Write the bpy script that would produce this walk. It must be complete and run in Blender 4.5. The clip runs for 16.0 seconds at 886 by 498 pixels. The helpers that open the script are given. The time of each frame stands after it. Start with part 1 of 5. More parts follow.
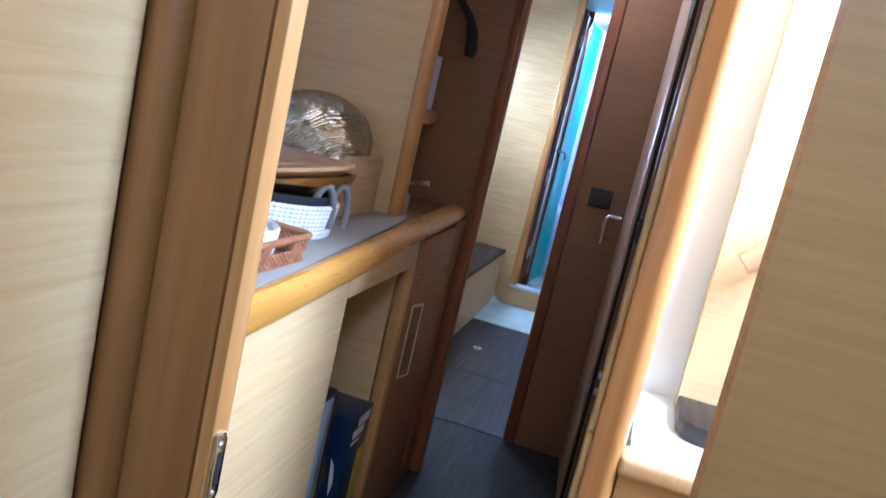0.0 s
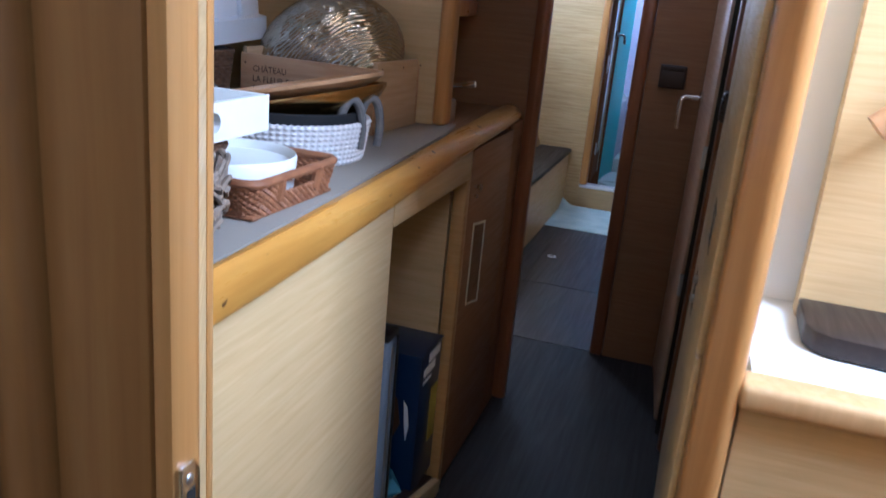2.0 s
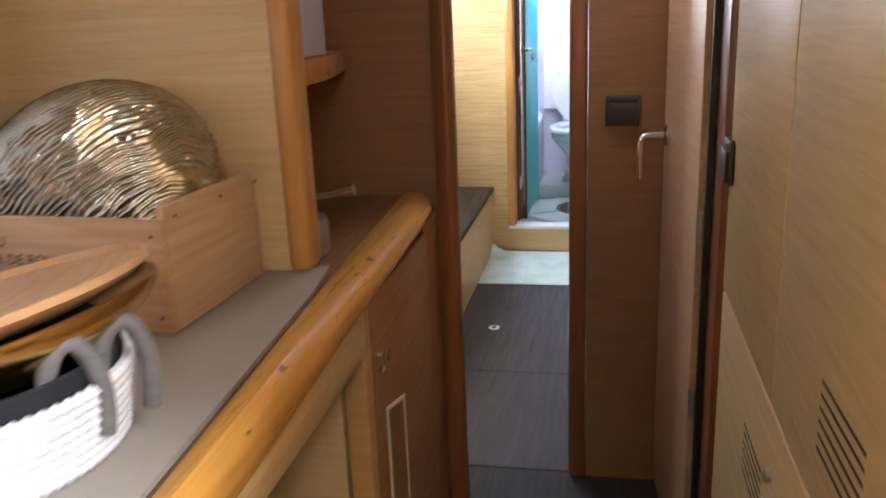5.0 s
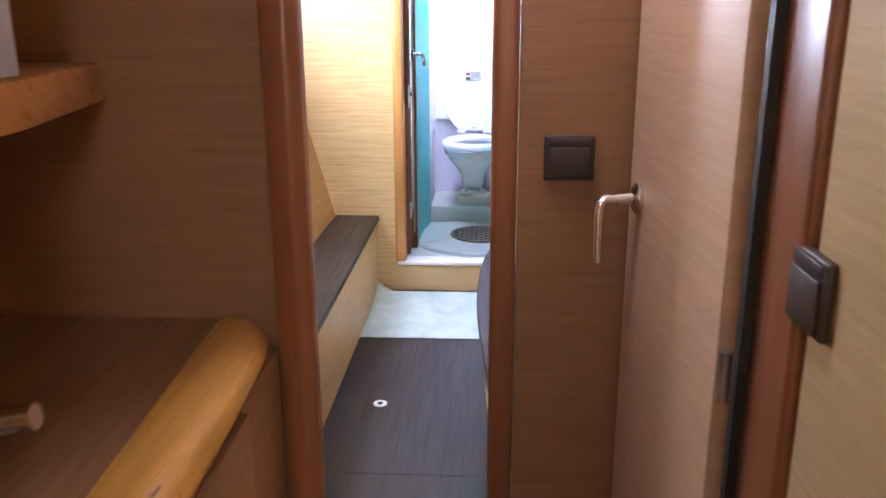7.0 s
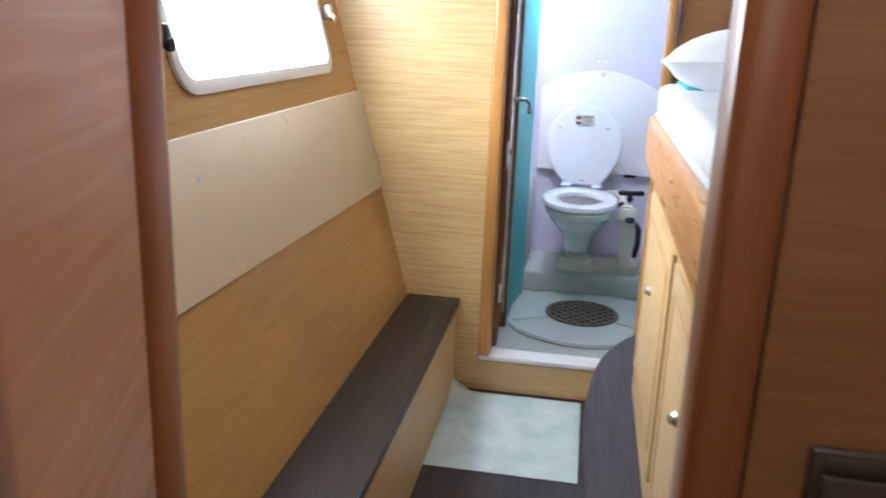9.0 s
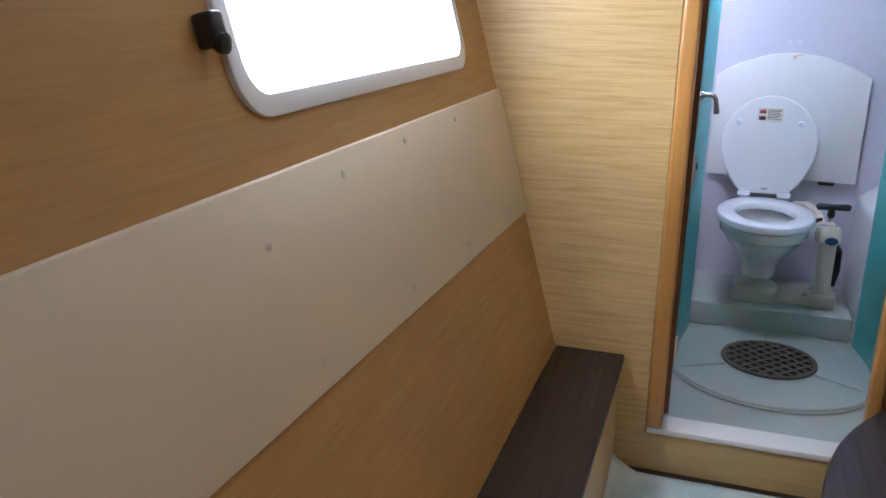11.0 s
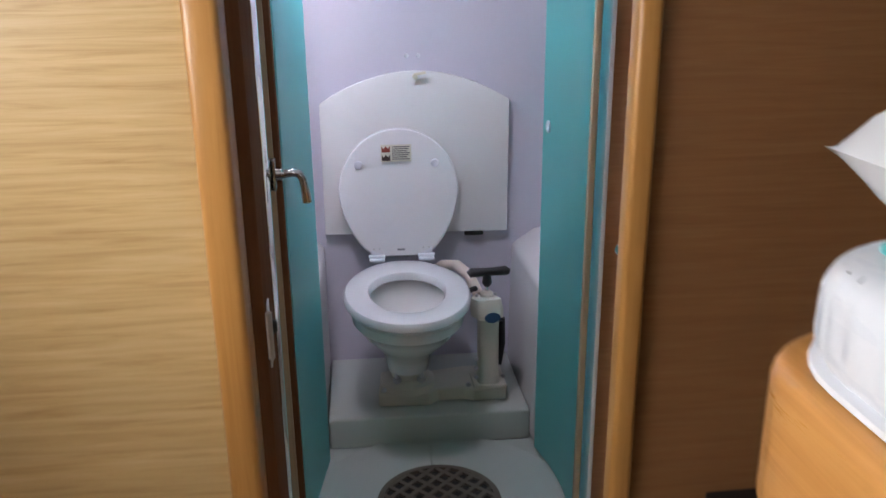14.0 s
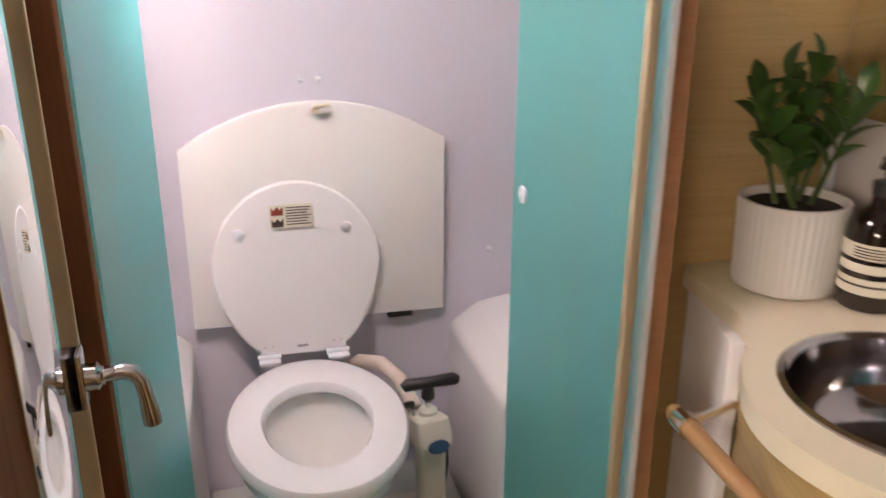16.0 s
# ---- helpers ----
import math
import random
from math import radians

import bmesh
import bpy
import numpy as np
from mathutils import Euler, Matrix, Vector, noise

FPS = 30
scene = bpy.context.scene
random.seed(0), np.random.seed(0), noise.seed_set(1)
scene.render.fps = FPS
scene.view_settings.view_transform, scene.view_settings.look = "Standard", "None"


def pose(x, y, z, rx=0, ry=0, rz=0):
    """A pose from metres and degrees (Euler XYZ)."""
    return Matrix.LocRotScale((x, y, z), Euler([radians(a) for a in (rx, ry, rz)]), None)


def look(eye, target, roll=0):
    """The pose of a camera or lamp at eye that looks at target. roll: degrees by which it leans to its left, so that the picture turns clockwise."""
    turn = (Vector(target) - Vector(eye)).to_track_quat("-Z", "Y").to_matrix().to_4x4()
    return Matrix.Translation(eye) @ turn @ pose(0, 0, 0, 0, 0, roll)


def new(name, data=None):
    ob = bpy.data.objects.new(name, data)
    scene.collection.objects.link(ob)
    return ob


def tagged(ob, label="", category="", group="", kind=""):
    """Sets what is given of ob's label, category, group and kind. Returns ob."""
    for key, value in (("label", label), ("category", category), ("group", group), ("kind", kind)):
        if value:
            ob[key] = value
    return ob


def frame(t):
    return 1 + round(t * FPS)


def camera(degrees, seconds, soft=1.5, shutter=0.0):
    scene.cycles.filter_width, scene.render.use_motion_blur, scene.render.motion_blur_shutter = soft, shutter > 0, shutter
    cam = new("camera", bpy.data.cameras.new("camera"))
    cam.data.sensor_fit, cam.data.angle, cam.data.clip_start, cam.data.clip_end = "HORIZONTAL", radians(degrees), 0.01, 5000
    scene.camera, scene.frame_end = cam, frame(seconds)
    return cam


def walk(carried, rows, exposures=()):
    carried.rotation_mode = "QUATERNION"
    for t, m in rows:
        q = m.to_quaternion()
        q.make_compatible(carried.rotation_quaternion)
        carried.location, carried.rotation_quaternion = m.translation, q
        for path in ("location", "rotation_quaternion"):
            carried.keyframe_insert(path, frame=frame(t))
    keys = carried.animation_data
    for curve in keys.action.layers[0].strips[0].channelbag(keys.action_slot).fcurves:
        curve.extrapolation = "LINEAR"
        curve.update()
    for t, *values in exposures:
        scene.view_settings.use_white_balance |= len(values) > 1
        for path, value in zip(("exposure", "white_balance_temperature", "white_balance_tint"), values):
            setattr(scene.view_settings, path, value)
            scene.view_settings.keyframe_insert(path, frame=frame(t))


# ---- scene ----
cam = camera(57.2, 16.0, shutter=0.5)
PATH = [
    (0, (0.738, 1.057, 1.207), (0.297, 2.973, 0.842), 13.0),
    (0.5, (0.731, 1.117, 1.194), (0.275, 3.0, 0.698), 11.2),
    (1, (0.71, 1.186, 1.171), (0.224, 3.027, 0.56), 8.2),
    (1.5, (0.729, 1.216, 1.175), (0.234, 3.036, 0.512), 6.0),
    (2, (0.703, 1.284, 1.167), (0.148, 3.11, 0.567), 5.3),
    (2.5, (0.676, 1.387, 1.18), (0.052, 3.206, 0.631), 3.6),
    (3, (0.656, 1.459, 1.181), (-0.061, 3.229, 0.588), 2.4),
    (3.5, (0.618, 1.542, 1.174), (-0.155, 3.299, 0.61), 0.4),
    (4, (0.542, 1.684, 1.187), (-0.123, 3.481, 0.613), -1.5),
    (4.5, (0.524, 1.837, 1.197), (0.055, 3.691, 0.61), -3.1),
    (5, (0.545, 2.008, 1.208), (0.155, 3.891, 0.658), -2.4),
    (5.2, (0.542, 2.079, 1.211), (0.188, 3.971, 0.67), -1.9),
    (7.5, (0.428, 2.89, 1.201), (0.349, 4.806, 0.634), 0.3),
    (8, (0.4, 3.104, 1.208), (0.329, 5.019, 0.636), 1.1),
    (8.5, (0.372, 3.268, 1.231), (0.283, 5.184, 0.662), 1.2),
    (9, (0.37, 3.427, 1.291), (0.044, 5.325, 0.751), 2.2),
    (11.3, (0.13, 4.161, 1.279), (-0.482, 5.97, 0.684), 0.4),
    (11.5, (0.122, 4.259, 1.276), (-0.369, 6.108, 0.693), 0.3),
    (12, (0.147, 4.412, 1.294), (-0.063, 6.316, 0.716), 1.7),
    (12.5, (0.161, 4.557, 1.299), (0.053, 6.461, 0.695), 0.8),
    (13, (0.182, 4.732, 1.327), (0.234, 6.634, 0.711), -0.3),
    (13.5, (0.203, 4.933, 1.314), (0.384, 6.822, 0.683), -0.9),
    (14, (0.245, 5.139, 1.333), (0.437, 7.03, 0.71), -0.6),
    (14.5, (0.238, 5.342, 1.33), (0.492, 7.224, 0.703), -0.7),
    (15, (0.206, 5.576, 1.364), (0.691, 7.407, 0.721), -1.4),
    (15.5, (0.196, 5.725, 1.373), (0.809, 7.506, 0.702), -0.6),
    (16, (0.237, 5.867, 1.366), (0.721, 7.689, 0.698), 0.2),
]
EXPOSURES = [(0, 0.6, 4200, 8), (1, 0.0, 4250, 9), (2, -0.1, 4350, 10), (3, -0.28, 4350, 10), (3.5, -0.27, 4450, 10), (4, -0.27, 4700, 10), (4.5, 0.5, 5200, 10), (5, 0.95, 5500, 10), (7.5, 1.5, 5200, 18), (8.5, 1.4, 5500, 14), (9.0, 0.72, 5600, 9), (9.2, 0.68, 5600, 9), (11.5, -0.12, 5500, 10), (12.5, -0.25, 6200, 13), (13.2, -0.3, 7000, 14), (14.0, -0.32, 6300, 14), (14.5, -0.2, 5700, 16), (15.0, 0.0, 6000, 14), (15.5, 0.15, 6700, 12), (16, 0.2, 8500, 22)]
walk(cam, [(t, look(eye, target, roll)) for t, eye, target, roll in PATH], EXPOSURES)

# ---- world and lights ----
world = bpy.data.worlds.new("sky_world")
scene.world = world
world.use_nodes = True
_wn = world.node_tree.nodes
_sky = _wn.new("ShaderNodeTexSky")
_sky.sky_type = "NISHITA"
_sky.sun_disc = False
_sky.sun_elevation = radians(50)
_sky.sun_rotation = radians(250)
_wn["Background"].inputs["Strength"].default_value = 0.12
world.node_tree.links.new(_sky.outputs[0], _wn["Background"].inputs[0])


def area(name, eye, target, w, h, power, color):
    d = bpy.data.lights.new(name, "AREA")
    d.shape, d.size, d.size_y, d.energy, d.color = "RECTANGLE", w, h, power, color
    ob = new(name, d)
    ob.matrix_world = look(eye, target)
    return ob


sun_d = bpy.data.lights.new("sun", "SUN")
sun_d.energy, sun_d.angle, sun_d.color = 3.0, radians(0.5), (1.0, 0.95, 0.88)
sun = new("sun", sun_d)
sun.matrix_world = look((-6, 3, 8), (0, 5, 0))

DAY = (1.0, 0.97, 0.93)
area("window_light", (-0.60, 5.43, 1.41), (0.25, 5.46, 0.25), 0.90, 0.38, 15.5, DAY)
area("cabin_hatch_light", (0.15, 5.15, 1.955), (0.15, 5.15, 0), 0.45, 0.45, 1.4, DAY)
area("stair_light", (1.55, 1.99, 1.92), (0.0, 2.7, 1.1), 0.5, 0.6, 50, (0.97, 0.97, 0.96))
# Unseen fill behind the first doorway, put there to brighten its near walls.
area("aft_fill", (0.85, 0.75, 1.955), (0.5, 1.1, 0.6), 0.45, 0.45, 14, DAY)
# Added fill with no fitting: brightens the open door leaf and switch wall.
area("vestibule_fill", (0.36, 3.76, 1.95), (0.42, 3.76, 0), 0.16, 0.16, 2.9, (1.0, 0.92, 0.85))
area("head_hatch_light", (0.12, 6.82, 1.955), (0.42, 7.60, 1.05), 0.30, 0.34, 28, (0.97, 0.88, 1.0))
area("heads_port_light", (-0.012, 7.26, 1.38), (0.6, 7.36, 0.95), 0.28, 0.22, 2.0, (0.95, 0.88, 1.0))


# ---- mesh helpers ----
def bm_box(x0, x1, y0, y1, z0, z1, bevel=0.0, seg=2):
    bm = bmesh.new()
    bmesh.ops.create_cube(bm, size=1)
    for v in bm.verts:
        v.co = Vector((x0 + (v.co.x + 0.5) * (x1 - x0), y0 + (v.co.y + 0.5) * (y1 - y0), z0 + (v.co.z + 0.5) * (z1 - z0)))
    if bevel:
        bmesh.ops.bevel(bm, geom=bm.edges[:], offset=bevel, segments=seg, affect="EDGES", profile=0.5)
    return bm


def bm_prism(pts, axis, a, b, bevel=0.0, seg=2):
    """A polygon in the two other axes (in the order x, y, z), drawn out along axis from a to b."""
    bm = bmesh.new()
    n = "xyz".index(axis)

    def place(p, w):
        c = list(p)
        c.insert(n, w)
        return bm.verts.new(c)

    lo = [place(p, a) for p in pts]
    hi = [place(p, b) for p in pts]
    bm.faces.new(lo)
    bm.faces.new(hi[::-1])
    for i in range(len(pts)):
        j = (i + 1) % len(pts)
        bm.faces.new((lo[j], lo[i], hi[i], hi[j]))
    bmesh.ops.recalc_face_normals(bm, faces=bm.faces[:])
    if bevel:
        bmesh.ops.bevel(bm, geom=bm.edges[:], offset=bevel, segments=seg, affect="EDGES", profile=0.5)
    return bm


def bm_rings(rings, close=True, cap0=True, cap1=True):
    """Loops of equally many points, skinned one to the next."""
    bm = bmesh.new()
    vs = [[bm.verts.new(p) for p in r] for r in rings]
    n = len(vs[0])
    for a, b in zip(vs, vs[1:]):
        for i in range(n if close else n - 1):
            j = (i + 1) % n
            bm.faces.new((a[i], a[j], b[j], b[i]))
    if cap0:
        bm.faces.new(vs[0][::-1])
    if cap1:
        bm.faces.new(vs[-1])
    bmesh.ops.recalc_face_normals(bm, faces=bm.faces[:])
    return bm


def circle(cx, cy, z, rx, ry=None, n=32, egg=0.0):
    ry = rx if ry is None else ry
    out = []
    for i in range(n):
        a = 2 * math.pi * i / n
        y = math.sin(a)
        out.append((cx + rx * math.cos(a) * (1 + egg * y), cy + ry * y, z))
    return out


def bm_lathe(cx, cy, prof, n=32):
    """prof: rows of radius, height."""
    return bm_rings([circle(cx, cy, z, max(r, 0.0005), n=n) for r, z in prof])


def bm_tube(path, r, n=10, closed=False):
    """A round tube along points; r a number or one for each point."""
    pts = [Vector(p) for p in path]
    m = len(pts)
    rr = r if isinstance(r, (list, tuple)) else [r] * m
    rings, up = [], Vector((0.3, 0.2, 1)).normalized()
    for i, p in enumerate(pts):
        a = pts[i - 1] if (i or closed) else p
        b = pts[(i + 1) % m] if (i < m - 1 or closed) else p
        d = (b - a).normalized()
        if abs(d.dot(up)) > 0.97:
            up = Vector((1, 0.1, 0)).normalized()
        u = (up - d * up.dot(d)).normalized()
        w = d.cross(u)
        up = u
        rings.append([p + rr[i] * (math.cos(2 * math.pi * k / n) * u + math.sin(2 * math.pi * k / n) * w) for k in range(n)])
    if closed:
        rings.append(rings[0])
        bm = bm_rings(rings, cap0=False, cap1=False)
        bmesh.ops.remove_doubles(bm, verts=bm.verts[:], dist=1e-6)
        return bm
    return bm_rings(rings)


def merge(*bms):
    out = bmesh.new()
    for b in bms:
        me = bpy.data.meshes.new("tmp")
        b.to_mesh(me)
        b.free()
        out.from_mesh(me)
        bpy.data.meshes.remove(me)
    return out


def moved(bm, m):
    bmesh.ops.transform(bm, matrix=m, verts=bm.verts[:])
    return bm


def smooth_by_angle(me, deg=35):
    me.polygons.foreach_set("use_smooth", [True] * len(me.polygons))
    me.set_sharp_from_angle(angle=radians(deg))


def mesh_of(name, bm, mat):
    me = bpy.data.meshes.new(name)
    bm.to_mesh(me)
    bm.free()
    me.materials.append(mat)
    smooth_by_angle(me)
    return me


def thing(name, loc, label="", category="", group="", kind=""):
    ob = new(name)
    ob.empty_display_size = 0.05
    ob.location = loc
    ob["base"] = loc
    return tagged(ob, label, category, group, kind)


def part(name, bm, mat, parent, label=""):
    """One mesh, given in world places, under a thing or a part of it."""
    base = Vector(parent["base"])
    bmesh.ops.translate(bm, vec=-base, verts=bm.verts[:])
    ob = new(name, mesh_of(name, bm, mat))
    ob.parent = parent
    ob["base"] = tuple(base)
    if label:
        ob["label"] = label
    return ob


def solo(name, bm, mat, label="", category="", group="", kind=""):
    """A thing of one mesh, its origin in the middle of its foot."""
    lo = [min(v.co[k] for v in bm.verts) for k in range(3)]
    hi = [max(v.co[k] for v in bm.verts) for k in range(3)]
    base = Vector(((lo[0] + hi[0]) / 2, (lo[1] + hi[1]) / 2, lo[2]))
    bmesh.ops.translate(bm, vec=-base, verts=bm.verts[:])
    ob = new(name, mesh_of(name, bm, mat))
    ob.location = base
    ob["base"] = tuple(base)
    return tagged(ob, label, category, group, kind)


def structure(name, bm, mat, label="", category=""):
    return solo(name, bm, mat, label, category, kind="structure")


# ---- materials ----
def mat_new(name):
    m = bpy.data.materials.new(name)
    m.use_nodes = True
    nt = m.node_tree
    return m, nt, nt.nodes["Principled BSDF"]


def coords(nt, scale=(1, 1, 1), rot=(0, 0, 0)):
    geo = nt.nodes.new("ShaderNodeNewGeometry")
    mp = nt.nodes.new("ShaderNodeMapping")
    mp.inputs["Scale"].default_value = scale
    mp.inputs["Rotation"].default_value = rot
    nt.links.new(geo.outputs["Position"], mp.inputs["Vector"])
    return mp.outputs["Vector"]


def noise_tex(nt, vec, scale, detail=4.0, rough=0.55, distort=0.0):
    n = nt.nodes.new("ShaderNodeTexNoise")
    n.inputs["Scale"].default_value = scale
    n.inputs["Detail"].default_value = detail
    n.inputs["Roughness"].default_value = rough
    n.inputs["Distortion"].default_value = distort
    nt.links.new(vec, n.inputs["Vector"])
    return n.outputs[0]


def ramp(nt, fac, stops):
    r = nt.nodes.new("ShaderNodeValToRGB")
    els = r.color_ramp.elements
    while len(els) < len(stops):
        els.new(0.5)
    for e, (p, c) in zip(els, stops):
        e.position, e.color = p, (*c, 1)
    nt.links.new(fac, r.inputs["Fac"])
    return r.outputs["Color"]


def mix(nt, fac, a, b, mode="MIX"):
    m = nt.nodes.new("ShaderNodeMix")
    m.data_type, m.blend_type = "RGBA", mode
    for s, v in ((m.inputs[0], fac), (m.inputs[6], a), (m.inputs[7], b)):
        if isinstance(v, (int, float)):
            s.default_value = v
        elif isinstance(v, tuple):
            s.default_value = (*v, 1)
        else:
            nt.links.new(v, s)
    return m.outputs[2]


def bump(nt, bsdf, height, strength, dist=0.002):
    b = nt.nodes.new("ShaderNodeBump")
    b.inputs["Strength"].default_value = strength
    b.inputs["Distance"].default_value = dist
    nt.links.new(height, b.inputs["Height"])
    nt.links.new(b.outputs[0], bsdf.inputs["Normal"])


def wood(name, dark, mid, light, along="y", rough=0.38, coarse=1.0, coat=0.15, contrast=1.0, spec=0.5):
    """Veneer or solid wood, its grain running along one axis."""
    m, nt, bs = mat_new(name)
    st = {"x": (0.7, 14, 14), "y": (14, 0.7, 14), "z": (14, 14, 0.7), "h": (1.1, 1.1, 24)}[along]
    v = coords(nt, tuple(s * coarse for s in st))
    fine = noise_tex(nt, v, 5.0, 6, 0.65, 0.6)
    v2 = coords(nt, tuple(s * coarse * 0.45 for s in st))
    broad = noise_tex(nt, v2, 2.2, 3, 0.5, 1.2)
    c = ramp(nt, fine, [(0.5 - 0.34 / contrast, dark), (0.5, mid), (0.5 + 0.32 / contrast, light)])
    c2 = ramp(nt, broad, [(0.15, (0.90, 0.885, 0.86)), (0.85, (1.07, 1.06, 1.04))])
    big = ramp(nt, noise_tex(nt, coords(nt), 1.7, 3), [(0.3, (0.92, 0.91, 0.9)), (0.7, (1.05, 1.05, 1.05))])
    c = mix(nt, 1.0, mix(nt, 0.8, c, c2, "MULTIPLY"), big, "MULTIPLY")
    nt.links.new(c, bs.inputs["Base Color"])
    r = ramp(nt, fine, [(0.3, (rough + 0.1,) * 3), (0.7, (rough - 0.06,) * 3)])
    nt.links.new(r, bs.inputs["Roughness"])
    bs.inputs["Specular IOR Level"].default_value = spec
    bs.inputs["Coat Weight"].default_value = coat
    bs.inputs["Coat Roughness"].default_value = 0.25
    bump(nt, bs, fine, 0.12, 0.001)
    return m


def plain(name, color, rough=0.5, metal=0.0, vary=0.035, scale=18, bumps=0.04, coat=0.0, trans=0.0, rv=0.08):
    m, nt, bs = mat_new(name)
    v = coords(nt)
    n1, n2 = noise_tex(nt, v, scale, 5), noise_tex(nt, v, scale * 7, 3)
    lo = tuple(max(0, c * (1 - vary)) for c in color)
    hi = tuple(min(1, c * (1 + vary)) for c in color)
    c = mix(nt, 0.35, ramp(nt, n1, [(0.15, lo), (0.85, hi)]), ramp(nt, n2, [(0.15, lo), (0.85, hi)]))
    nt.links.new(c, bs.inputs["Base Color"])
    nt.links.new(ramp(nt, n1, [(0.15, (max(0.02, rough * (1 - rv)),) * 3), (0.85, (min(1, rough * (1 + rv)),) * 3)]), bs.inputs["Roughness"])
    bs.inputs["Metallic"].default_value = metal
    bs.inputs["Coat Weight"].default_value = coat
    bs.inputs["Transmission Weight"].default_value = trans
    if bumps:
        bump(nt, bs, n2, bumps, 0.001)
    return m


OAK = ((0.51, 0.35, 0.155), (0.59, 0.425, 0.205), (0.65, 0.49, 0.26))
oak_h = wood("oak_veneer", *OAK, along="h", contrast=1.15)
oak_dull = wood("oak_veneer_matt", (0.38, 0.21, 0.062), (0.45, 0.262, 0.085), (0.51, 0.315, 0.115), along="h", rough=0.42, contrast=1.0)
# Shaded copy of the oak veneer: dim light is mixed into its brown.
oak_shaded = wood("oak_veneer_shaded", (0.215, 0.098, 0.036), (0.265, 0.127, 0.05), (0.305, 0.158, 0.068), along="h", rough=0.42, contrast=1.0)
trim_dark = wood("trim_wood_dark", (0.19, 0.062, 0.022), (0.24, 0.085, 0.03), (0.29, 0.112, 0.044), along="z", rough=0.33, coat=0.3)
trim_z = wood("trim_wood_upright", (0.39, 0.185, 0.045), (0.49, 0.248, 0.07), (0.57, 0.312, 0.10), along="z", rough=0.33, coat=0.3)
trim_y = wood("trim_wood_lengthwise", (0.42, 0.19, 0.05), (0.54, 0.26, 0.075), (0.62, 0.33, 0.11), along="y", rough=0.3, coat=0.35)
trim_honey = wood("honey_edge_wood", (0.41, 0.19, 0.025), (0.54, 0.27, 0.043), (0.62, 0.34, 0.07), along="y", rough=0.3, coat=0.35)
trim_x = wood("trim_wood_crosswise", (0.42, 0.19, 0.05), (0.54, 0.26, 0.075), (0.62, 0.33, 0.11), along="x", rough=0.3, coat=0.35)
oak_pale = wood("pale_edge_wood", (0.52, 0.32, 0.13), (0.62, 0.41, 0.19), (0.70, 0.48, 0.25), along="z", rough=0.4)
oak_rose = wood("rosy_oak_veneer", (0.56, 0.36, 0.22), (0.64, 0.43, 0.28), (0.70, 0.50, 0.34), along="h", rough=0.45, coat=0.08, contrast=1.0)
oak_streak = wood("streaked_oak_veneer", (0.44, 0.285, 0.11), (0.59, 0.42, 0.195), (0.67, 0.505, 0.27), along="h", contrast=1.5, coarse=0.8)
door_red = wood("door_veneer", (0.38, 0.17, 0.07), (0.46, 0.22, 0.10), (0.52, 0.27, 0.13), along="h", rough=0.35)
dark_lam = wood("dark_laminate", (0.016, 0.0105, 0.009), (0.024, 0.0165, 0.0145), (0.034, 0.0245, 0.0215), along="y", rough=0.45, coat=0.02, spec=0.4)
floor_dark = wood("dark_floor_board", (0.010, 0.0085, 0.0085), (0.016, 0.0135, 0.0135), (0.024, 0.021, 0.021), along="y", rough=0.55, coat=0.0, spec=0.3)
# Doorway faces turned from the stair light: their shade is in this brown.
reveal_shaded = wood("reveal_veneer_shaded", (0.22, 0.096, 0.022), (0.275, 0.126, 0.03), (0.32, 0.158, 0.043), along="z", rough=0.4)
# Door veneer with the shade on the folded leaf already in its brown.
leaf_shaded = wood("shaded_door_veneer", (0.13, 0.055, 0.025), (0.17, 0.075, 0.034), (0.21, 0.10, 0.05), along="z", rough=0.75, coat=0.0, spec=0.15)
nook_brown = wood("brown_counter_veneer", (0.17, 0.085, 0.034), (0.215, 0.11, 0.045), (0.26, 0.14, 0.06), along="y", rough=0.4)
black_edge = plain("black_edging", (0.012, 0.011, 0.012), 0.5)
cream = plain("cream_vinyl", (0.66, 0.57, 0.44), 0.6, vary=0.05, scale=6, bumps=0.12)
white_gel = plain("white_gelcoat", (0.80, 0.80, 0.80), 0.32, vary=0.015, scale=3, bumps=0.01, coat=0.15, rv=0.05)
white_lining = plain("white_lining", (0.78, 0.77, 0.80), 0.5, vary=0.02, scale=3, bumps=0.03, rv=0.06)
lavender_lining = plain("lavender_lining", (0.62, 0.61, 0.70), 0.42, vary=0.03, scale=3, bumps=0.03, rv=0.08)
ceil_mat = plain("white_headliner", (0.80, 0.80, 0.78), 0.7, vary=0.03, bumps=0.15)
porcelain = plain("porcelain", (0.86, 0.86, 0.85), 0.1, vary=0.015, bumps=0.0, coat=0.6)
seat_white = plain("white_seat_lacquer", (0.84, 0.84, 0.86), 0.22, vary=0.02, bumps=0.01, coat=0.3)
chrome = plain("chrome", (0.75, 0.75, 0.76), 0.12, metal=1.0, vary=0.05, bumps=0.0)
steel = plain("brushed_steel", (0.62, 0.62, 0.63), 0.3, metal=1.0, vary=0.1, bumps=0.05)
black_plastic = plain("black_plastic", (0.015, 0.015, 0.016), 0.4)
brown_plastic = plain("brown_plastic", (0.045, 0.028, 0.022), 0.45, vary=0.04)
# Greenish-white gelcoat greyed down: dim light low in the heads is included.
tray_gel_dim = plain("shower_tray_gelcoat_dim", (0.49, 0.54, 0.50), 0.34, vary=0.02, scale=3, bumps=0.01, coat=0.1, rv=0.05)
beige_seal = plain("beige_seal", (0.45, 0.36, 0.24), 0.6)


